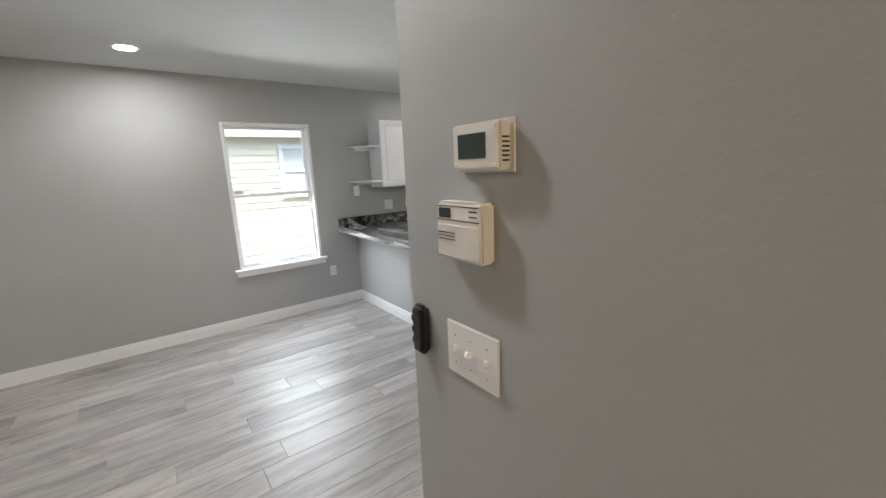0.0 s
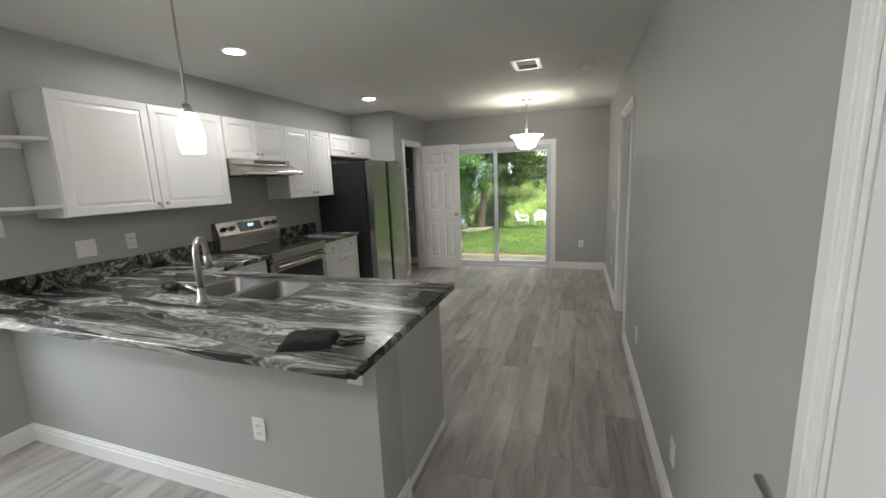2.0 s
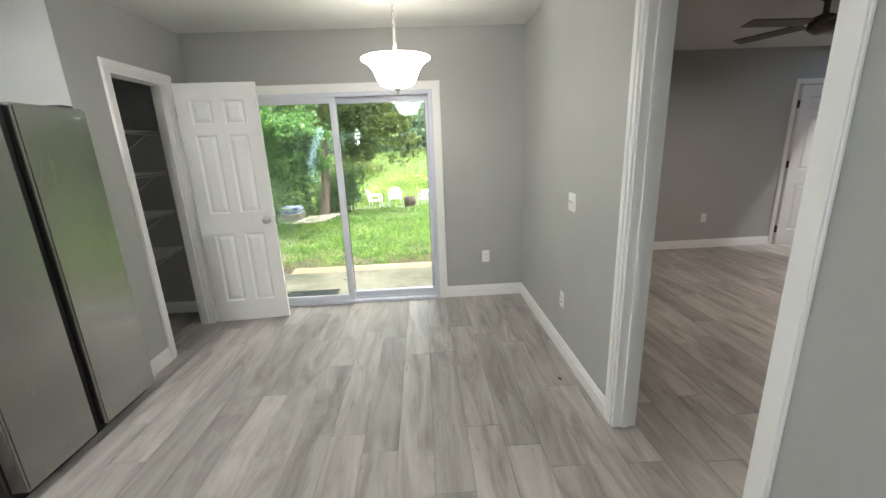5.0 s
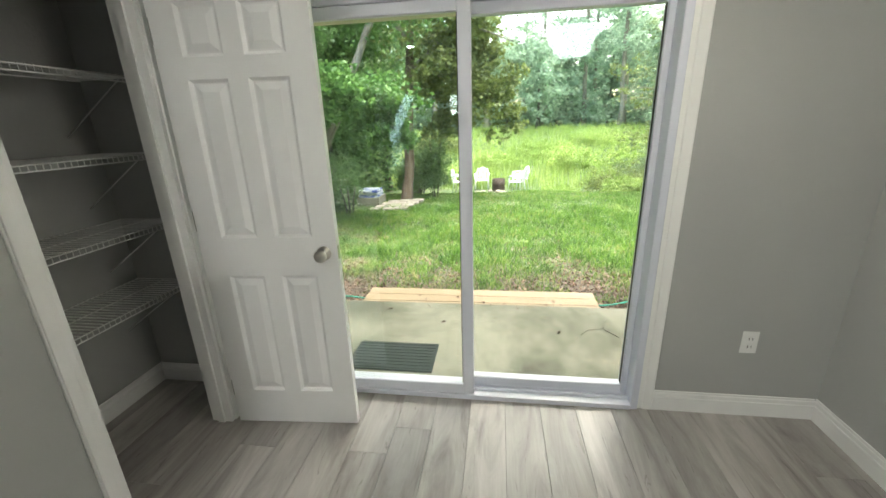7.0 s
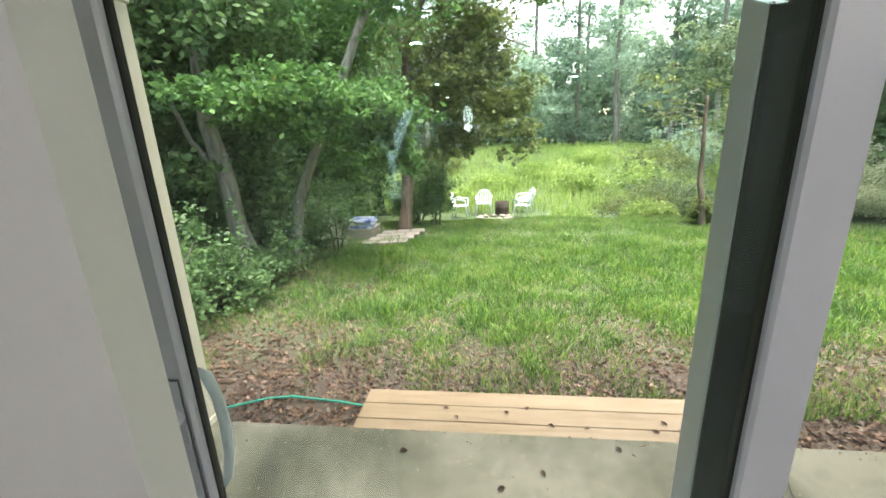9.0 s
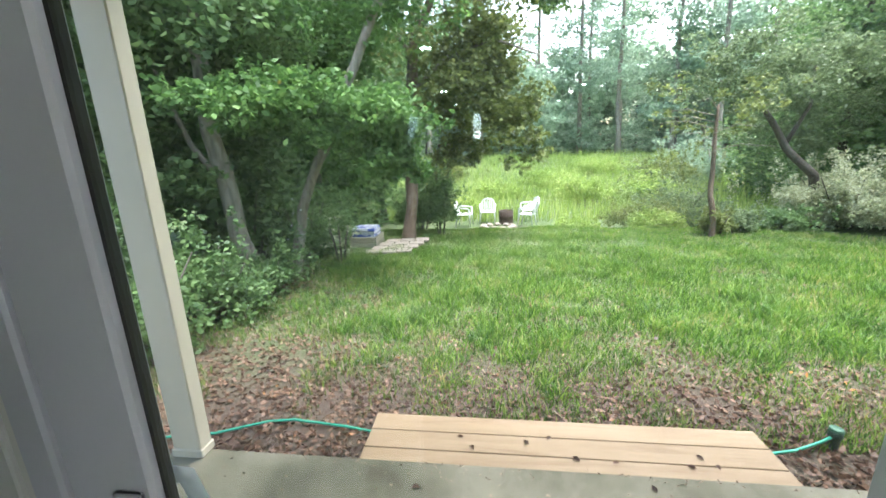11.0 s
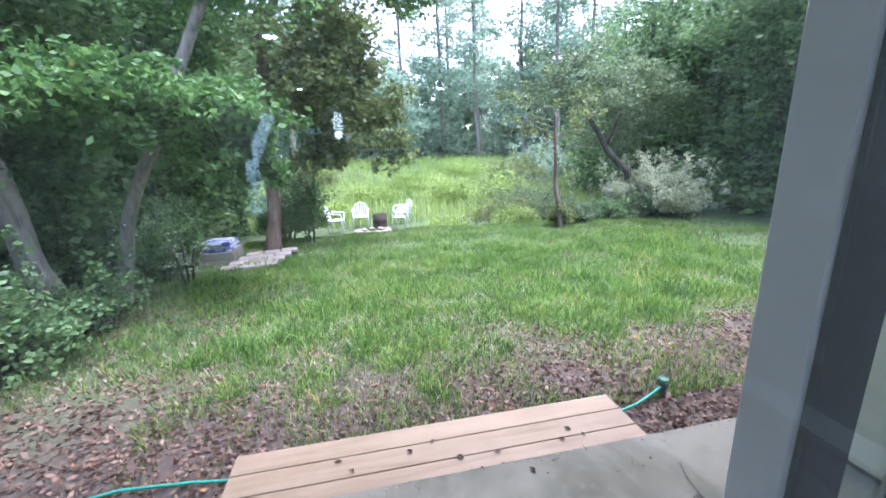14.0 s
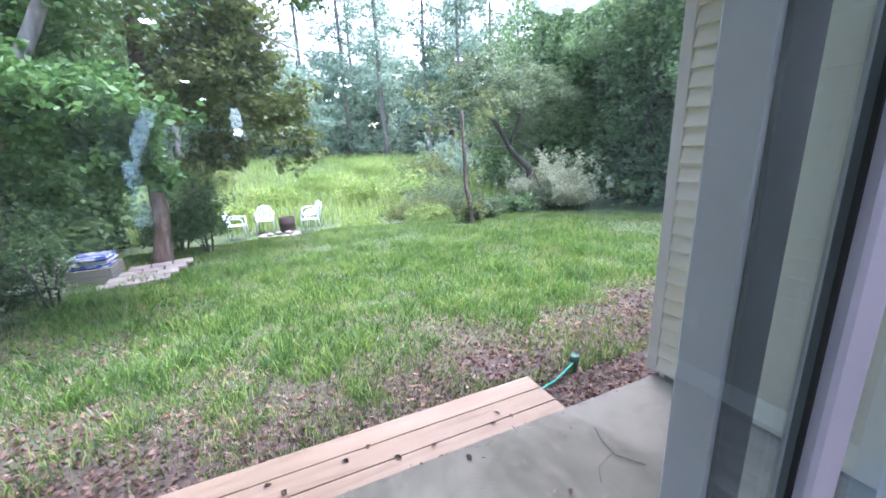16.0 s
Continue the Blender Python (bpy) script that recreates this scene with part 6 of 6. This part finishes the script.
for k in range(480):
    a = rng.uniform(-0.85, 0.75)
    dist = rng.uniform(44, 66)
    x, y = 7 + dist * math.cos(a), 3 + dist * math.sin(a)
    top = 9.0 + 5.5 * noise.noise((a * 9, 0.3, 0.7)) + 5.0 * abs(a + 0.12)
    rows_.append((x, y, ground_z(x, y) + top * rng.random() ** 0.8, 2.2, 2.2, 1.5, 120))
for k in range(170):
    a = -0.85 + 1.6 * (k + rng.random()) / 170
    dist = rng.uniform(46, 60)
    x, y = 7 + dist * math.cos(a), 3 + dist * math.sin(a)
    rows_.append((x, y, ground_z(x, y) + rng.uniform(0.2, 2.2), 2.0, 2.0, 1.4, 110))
wood_mass("far_woods", rows_, 0.55, M["leaf_far_hazed"], "green woods beyond the meadow, haze painted into leaf colour")

# fairy lights wound round the leaning tree
fl_ = thing("string_lights", (12.05, 6.1, -0.3), "string of small white bulbs wound round the tree", "string lights")
path_ = [(12.1 + 0.125 * math.cos(2.4 * k), 6.2 - 0.26 * (0.07 * k) + 0.125 * math.sin(2.4 * k), -0.22 + 0.075 * k) for k in range(15)]
part("cord", tube(path_, 0.003, 5), M["rubber"], fl_)
for p in path_:
    part("bulb", lathe([(0.0, -0.013), (0.010, -0.008), (0.013, 0.0), (0.010, 0.008), (0.0, 0.013)], 8, p), M["plastic"], fl_)

# fallen leaves and straw


def curled_leaf(size, curl, seed):
    """One dry leaf with a pointed outline, rolled up along its midrib."""
    bm = bmesh.new()
    n, m = 7, 5
    grid = []
    for i in range(n):
        u = i / (n - 1)
        half = 0.36 * size * math.sin(math.pi * (0.06 + 0.90 * u)) ** 0.8 * (1 + 0.25 * noise.noise((u * 5, seed, 1.0)))
        row = []
        for j in range(m):
            w = (j / (m - 1) - 0.5) * 2
            z = 0.002 + half * curl * w * w * 0.9 + 0.22 * size * curl * (u - 0.5) ** 2 + 0.05 * size * abs(noise.noise((u * 4, w * 3, seed)))
            row.append(bm.verts.new(((u - 0.5) * size, half * w * (1 - 0.25 * curl * abs(w)), z)))
        grid.append(row)
    for i in range(n - 1):
        for j in range(m - 1):
            bm.faces.new((grid[i][j], grid[i + 1][j], grid[i + 1][j + 1], grid[i][j + 1])).smooth = True
    bmesh.ops.solidify(bm, geom=bm.faces[:], thickness=0.0008)
    return bm


lv = []
for _ in range(22000):
    x, y = 8.42 + 4.2 * rng.random() ** 1.5, rng.uniform(-3.0, 6.8)
    if bare(x, y) > rng.uniform(-0.1, 0.9) and not (8.3 < x < 8.83 and 1.72 < y < 4.0):
        lv.append((x, y, ground_z(x, y) + 0.014, 0.05, 0.05, 0.012, 3))
chips = []
for _ in range(420):
    y = rng.uniform(1.2, 4.8)
    chips.append((8.35 - 0.9 * rng.random() ** 3.0, y, SLAB + 0.003, 0.01, 0.01, 0.002, 2))
tagged(new("patio_debris", leaf_mesh("patio_debris", chips, 0.013, M["straw"], 0.95)), "small pale chips and straw on the patio's edge", "debris", kind="stuff")
tagged(new("fallen_leaves", leaf_mesh("fallen_leaves", lv, 0.038, M["litter"], 0.93)), "brown fallen leaves and straw on bare earth", "leaves", kind="stuff")
for x, y, z in ((8.62, 3.42, -0.157), (8.60, 3.05, -0.157), (8.645, 2.92, -0.157), (8.54, 3.35, -0.157), (8.50, 2.80, -0.157), (8.49, 2.60, -0.157), (8.49, 2.23, -0.157), (8.50, 2.10, -0.157), (8.56, 2.16, -0.157), (8.10, 2.9, SLAB), (7.9, 2.2, SLAB), (7.8, 1.55, SLAB), (7.55, 1.75, SLAB), (7.45, 1.62, SLAB), (8.2, 3.6, SLAB), (8.0, 3.1, SLAB), (8.28, 2.5, SLAB)):
    bm = curled_leaf(0.034 + 0.020 * abs(noise.noise((x * 7, y * 7, 3))), 0.5 + 0.5 * abs(noise.noise((x * 5, y * 5, 8))), x + y)
    bmesh.ops.transform(bm, matrix=pose(x, y, z, 0, 0, 70 * x * y % 360), verts=bm.verts)
    solid("dry_leaf", bm, M["litter"], "curled brown dry leaf on patio boards", "leaf", "dry leaves")

bm = curled_leaf(0.03, 0.8, 2.2)
bmesh.ops.transform(bm, matrix=pose(5.47, 1.25, 0.001, 0, 0, 30), verts=bm.verts)
solid("dry_leaf", bm, M["litter"], "small brown dry leaf on the laminate floor", "leaf", "dry leaves")
tw = thing("dry_twig", (8.0, 1.9, SLAB), "thin forked dry twig on the patio", "twig")
part("stem", tube([(7.86, 1.78, SLAB + 0.006), (7.96, 1.86, SLAB + 0.010), (8.07, 1.84, SLAB + 0.008), (8.15, 1.80, SLAB + 0.006)], 0.0026, 6), M["bark2"], tw)
part("fork", tube([(7.98, 1.86, SLAB + 0.010), (7.95, 1.98, SLAB + 0.008), (7.88, 2.04, SLAB + 0.006)], 0.0022, 6), M["bark2"], tw)

# hose and its stand
hs = thing("garden_hose", (8.75, 4.5, -0.30), "thin turquoise garden hose lying on the earth", "hose")
part("hose", tube([(8.55, 5.6, -0.27), (8.67, 5.0, -0.272), (8.80, 4.72, -0.27), (8.83, 4.55, -0.268), (8.80, 4.2, -0.272), (8.75, 3.9, -0.275), (8.72, 3.3, -0.276), (8.72, 2.2, -0.276), (8.76, 1.66, -0.27), (8.79, 1.52, -0.265), (8.84, 1.36, -0.24), (8.85, 1.30, -0.21)], 0.0085, 8), M["hose"], hs)
hb = thing("hose_stand", (8.86, 1.28, -0.32), "dark green sprinkler riser at the hose's end", "sprinkler")
part("body", lathe([(0.0, 0.0), (0.024, 0.0), (0.027, 0.10), (0.035, 0.12), (0.035, 0.155), (0.0, 0.16)], 16, (8.86, 1.28, -0.33)), M["hosecap"], hb)
part("cap", lathe([(0.034, 0.0), (0.034, 0.010), (0.026, 0.016), (0.024, 0.013), (0.0, 0.010)], 18, (8.86, 1.28, -0.175)), M["capgreen"], hb, "pale green cap")

# pavers, sack stack, chairs and fire ring
pv = thing("paver_patch", (14.0, 5.05, -0.42), "patch of pale square pavers by the tree", "pavers")
for i in range(4):
    for j in range(3):
        m = pose(13.55 + 0.30 * i + 0.02 * j, 5.40 - 0.30 * j - 0.06 * i, ground_z(13.9, 5.1) + 0.005 + 0.012 * ((i * 3 + j) % 3), 0, 1.5, 8)
        bm = boxes((-0.14, 0.14, -0.14, 0.14, 0, 0.045), bevel=0.008)
        bmesh.ops.transform(bm, matrix=m, verts=bm.verts)
        part("paver", bm, M["paver"], pv)
bz = ground_z(14.3, 5.75)
bn = thing("stone_planter", (14.3, 5.7, bz), "low weathered timber box under stacked bags", "box")
for k in range(2):
    for bx0, bx1, by0, by1 in ((14.0, 14.6, 5.45, 5.50), (14.0, 14.6, 5.95, 6.0), (14.0, 14.05, 5.5, 5.95), (14.55, 14.6, 5.5, 5.95)):
        part("plank", boxes((bx0, bx1, by0, by1, bz - 0.02 + 0.12 * k, bz + 0.095 + 0.12 * k), bevel=0.006), M["oldwood"], bn)
part("fill", boxes((14.05, 14.55, 5.5, 5.95, bz, bz + 0.19)), M["soil"], bn)
for k, (mat, dx) in enumerate((("sackblue", 0.0), ("sackwhite", 0.03), ("sackblue", -0.02))):
    bm = bmesh.new()
    box(bm, 14.05 + dx, 14.55 + dx, 5.48, 5.98, bz + 0.20 + 0.062 * k, bz + 0.26 + 0.062 * k, bevel=0.028, seg=3)
    for v in bm.verts:
        v.co.z += 0.014 * noise.noise((v.co.x * 6, v.co.y * 6, k)) if v.co.z > bz + 0.23 + 0.062 * k else 0
    solid("sack", bm, M[mat], "blue and white plastic sack lying in a stack", "sack", "stacked sacks")


def garden_chair(m):
    c = thing("garden_chair", label="white moulded plastic garden armchair", category="chair", group="chairs round the fire ring")
    bm = boxes((-0.22, 0.22, -0.22, 0.22, 0.40, 0.425), bevel=0.012, seg=2)
    part("seat", bm, M["plastic"], c, local=True)
    bk = bmesh.new()
    n = 7
    for k in range(n):
        x = -0.19 + 0.38 * k / (n - 1)
        top = 0.83 - 0.10 * (abs(x) / 0.19) ** 2
        box(bk, x - 0.014, x + 0.014, 0.20, 0.215, 0.42, top)
    for v in bk.verts:
        v.co.y += (v.co.z - 0.42) * 0.22
    part("backrest", bk, M["plastic"], c, local=True)
    arc = [(-0.23, 0.225, 0.44), (-0.225, 0.28, 0.66), (-0.17, 0.305, 0.80), (0, 0.318, 0.85), (0.17, 0.305, 0.80), (0.225, 0.28, 0.66), (0.23, 0.225, 0.44)]
    part("back_rim", tube(arc, 0.02, 8), M["plastic"], c, local=True)
    for s in (-1, 1):
        part("armrest", tube([(s * 0.225, 0.27, 0.64), (s * 0.27, 0.10, 0.645), (s * 0.27, -0.16, 0.63), (s * 0.25, -0.21, 0.58)], 0.024, 8), M["plastic"], c, local=True)
        for y in (-0.2, 0.2):
            part("leg", tube([(s * 0.25, y, 0.58 if y < 0 else 0.42), (s * 0.235, y, 0.40), (s * 0.27, y * 1.25, 0.0)], 0.022, 8, radii=[0.024, 0.026, 0.017]), M["plastic"], c, local=True)
    c.matrix_basis = m
    return c


ch = garden_chair(pose(20.3, 3.29, ground_z(20.3, 3.29), 0, 0, -92))
for x, y, r in ((19.6, 4.05, -8), (20.7, 1.85, 200), (19.5, 2.02, 160)):
    copy_thing(ch, pose(x, y, ground_z(x, y), 0, 0, r))
fz = ground_z(20.2, 2.66)
br = thing("fire_barrel", (20.2, 2.66, fz), "rusty dark metal barrel stove", "barrel")
part("drum", lathe([(0.0, 0.0), (0.24, 0.0), (0.25, 0.02), (0.24, 0.04), (0.24, 0.24), (0.25, 0.26), (0.24, 0.28), (0.24, 0.46), (0.22, 0.46), (0.22, 0.05), (0.0, 0.05)], 24, (20.2, 2.66, fz)), M["rust"], br)
for k in range(11):
    a = 2 * math.pi * k / 11
    x, y = 19.3 + 0.45 * math.cos(a), 2.95 + 0.5 * math.sin(a)
    bm = bmesh.new()
    bmesh.ops.create_icosphere(bm, subdivisions=2, radius=0.11)
    for v in bm.verts:
        v.co *= 1 + 0.3 * noise.noise(v.co * 9 + Vector((k, 0, 0)))
        v.co.z *= 0.6
    bmesh.ops.translate(bm, vec=(x, y, ground_z(x, y) + 0.04), verts=bm.verts)
    solid("fire_ring_stone", bm, M["paver"], "pale rough stone of the fire ring", "stone", "fire ring stones")

# ---- neighbour's house beyond the side window ----
nb = thing("neighbour_house", (1.5, 7.3, -0.3), "neighbouring house with cream lap siding", "house")
part("wall", boxes((-6, 5.2, 7.22, 7.4, -0.4, 2.6)), M["siding2"], nb)
for k in range(26):
    part("siding_board", lap(-6, 5.2, 7.22, -0.35 + 0.105 * k, 0.105, 'x', -1, 0.016), M["siding2"], nb)
wn_ = part("window", boxes((1.66, 1.73, 7.17, 7.22, 1.16, 2.03), (2.55, 2.62, 7.17, 7.22, 1.16, 2.03), (1.73, 2.55, 7.17, 7.22, 1.96, 2.03), (1.73, 2.55, 7.17, 7.22, 1.16, 1.22), (1.73, 2.55, 7.18, 7.22, 1.575, 1.61), bevel=0.004), M["white"], nb)
part("pane", boxes((1.73, 2.55, 7.195, 7.2, 1.22, 1.575), (1.73, 2.55, 7.195, 7.2, 1.61, 1.96)), M["panegrey"], wn_, "pale reflecting window glass")
part("fascia", boxes((-6.2, 5.4, 7.02, 7.07, 2.12, 2.30), bevel=0.01), M["white"], nb)
part("soffit", boxes((-6.2, 5.4, 7.07, 7.22, 2.15, 2.19)), M["soffit"], nb)
bm = bmesh.new()
v = [bm.verts.new(p) for p in ((-6.3, 6.98, 2.345), (5.5, 6.98, 2.345), (5.5, 10.0, 4.0), (-6.3, 10.0, 4.0), (-6.3, 7.0, 2.305), (5.5, 7.0, 2.305), (5.5, 10.0, 3.9), (-6.3, 10.0, 3.9))]
for f in ((0, 1, 2, 3), (4, 7, 6, 5), (0, 4, 5, 1), (1, 5, 6, 2), (3, 2, 6, 7), (0, 3, 7, 4)):
    bm.faces.new([v[k] for k in f])
part("roof", bm, M["darkgrey"], nb)
structure("roof_house", boxes((X0 - 0.5, XE + 0.15, Y0 - 0.5, YL + 0.28, CEIL + 0.151, CEIL + 0.3)), M["darkgrey"], "dark shingle roof of the house", "roof")

# ---- floor boards ----
PWD, PLN = 0.182, 1.22


def plank_mesh(length, width):
    bm = bmesh.new()
    c = 0.0012
    lo = [bm.verts.new(p) for p in ((0, 0, -0.008), (length, 0, -0.008), (length, width, -0.008), (0, width, -0.008))]
    md = [bm.verts.new(p) for p in ((0, 0, -c), (length, 0, -c), (length, width, -c), (0, width, -c))]
    hi = [bm.verts.new(p) for p in ((c, c, 0), (length - c, c, 0), (length - c, width - c, 0), (c, width - c, 0))]
    for a, b in ((lo, md), (md, hi)):
        for k in range(4):
            bm.faces.new((a[k], a[(k + 1) % 4], b[(k + 1) % 4], b[k]))
    bm.faces.new(hi)
    return bm


fl = structure("floor", boxes((X0, XE + 0.15, Y0, YL + 0.15, -0.1, -0.006), (XC, BX, -3.7, Y0, -0.1, -0.006), (XE + 0.15, BX, -3.7, 0.99, -0.1, -0.006)), M["joint"], "grey wood-look laminate plank floor", "floor")
rest = bmesh.new()
cache = {}
row = 0
y = Y0
count = 0
prnd = random.Random(5)
while y < YL:
    w = min(PWD, YL - y)
    x = X0 - prnd.uniform(0, PLN)
    while x < XE:
        a, b = max(x, X0), min(x + PLN, XE)
        x += PLN
        if b - a < 0.02:
            continue
        near = y > 0.9 and a > -1.6
        if near and count < 300:
            key = (round(b - a, 3), round(w, 3))
            if key not in cache:
                cache[key] = finish(plank_mesh(b - a - 0.0012, w - 0.0012), "plank", M["plank"])
            o = new("plank", cache[key])
            o.location = (a, y, 0)
            o.parent = fl
            count += 1
        else:
            bm = plank_mesh(b - a - 0.0012, w - 0.0012)
            bmesh.ops.translate(bm, vec=(a, y, 0), verts=bm.verts)
            me = bpy.data.meshes.new("t")
            bm.to_mesh(me)
            bm.free()
            rest.from_mesh(me)
            bpy.data.meshes.remove(me)
    y += PWD
y = -3.6
while y < 0.99:
    x = XE - prnd.uniform(0, 0.6)
    while x < BX:
        a, b = max(x, XE), min(x + PLN, BX)
        x += PLN
        if b - a > 0.02:
            bm = plank_mesh(b - a - 0.0012, min(PWD, 0.99 - y) - 0.0012)
            bmesh.ops.translate(bm, vec=(a, y, 0), verts=bm.verts)
            me = bpy.data.meshes.new("t")
            bm.to_mesh(me)
            bm.free()
            rest.from_mesh(me)
            bpy.data.meshes.remove(me)
    y += PWD
o = part("plank_rest", rest, M["plank"], fl)
tagged(o, kind="stuff")
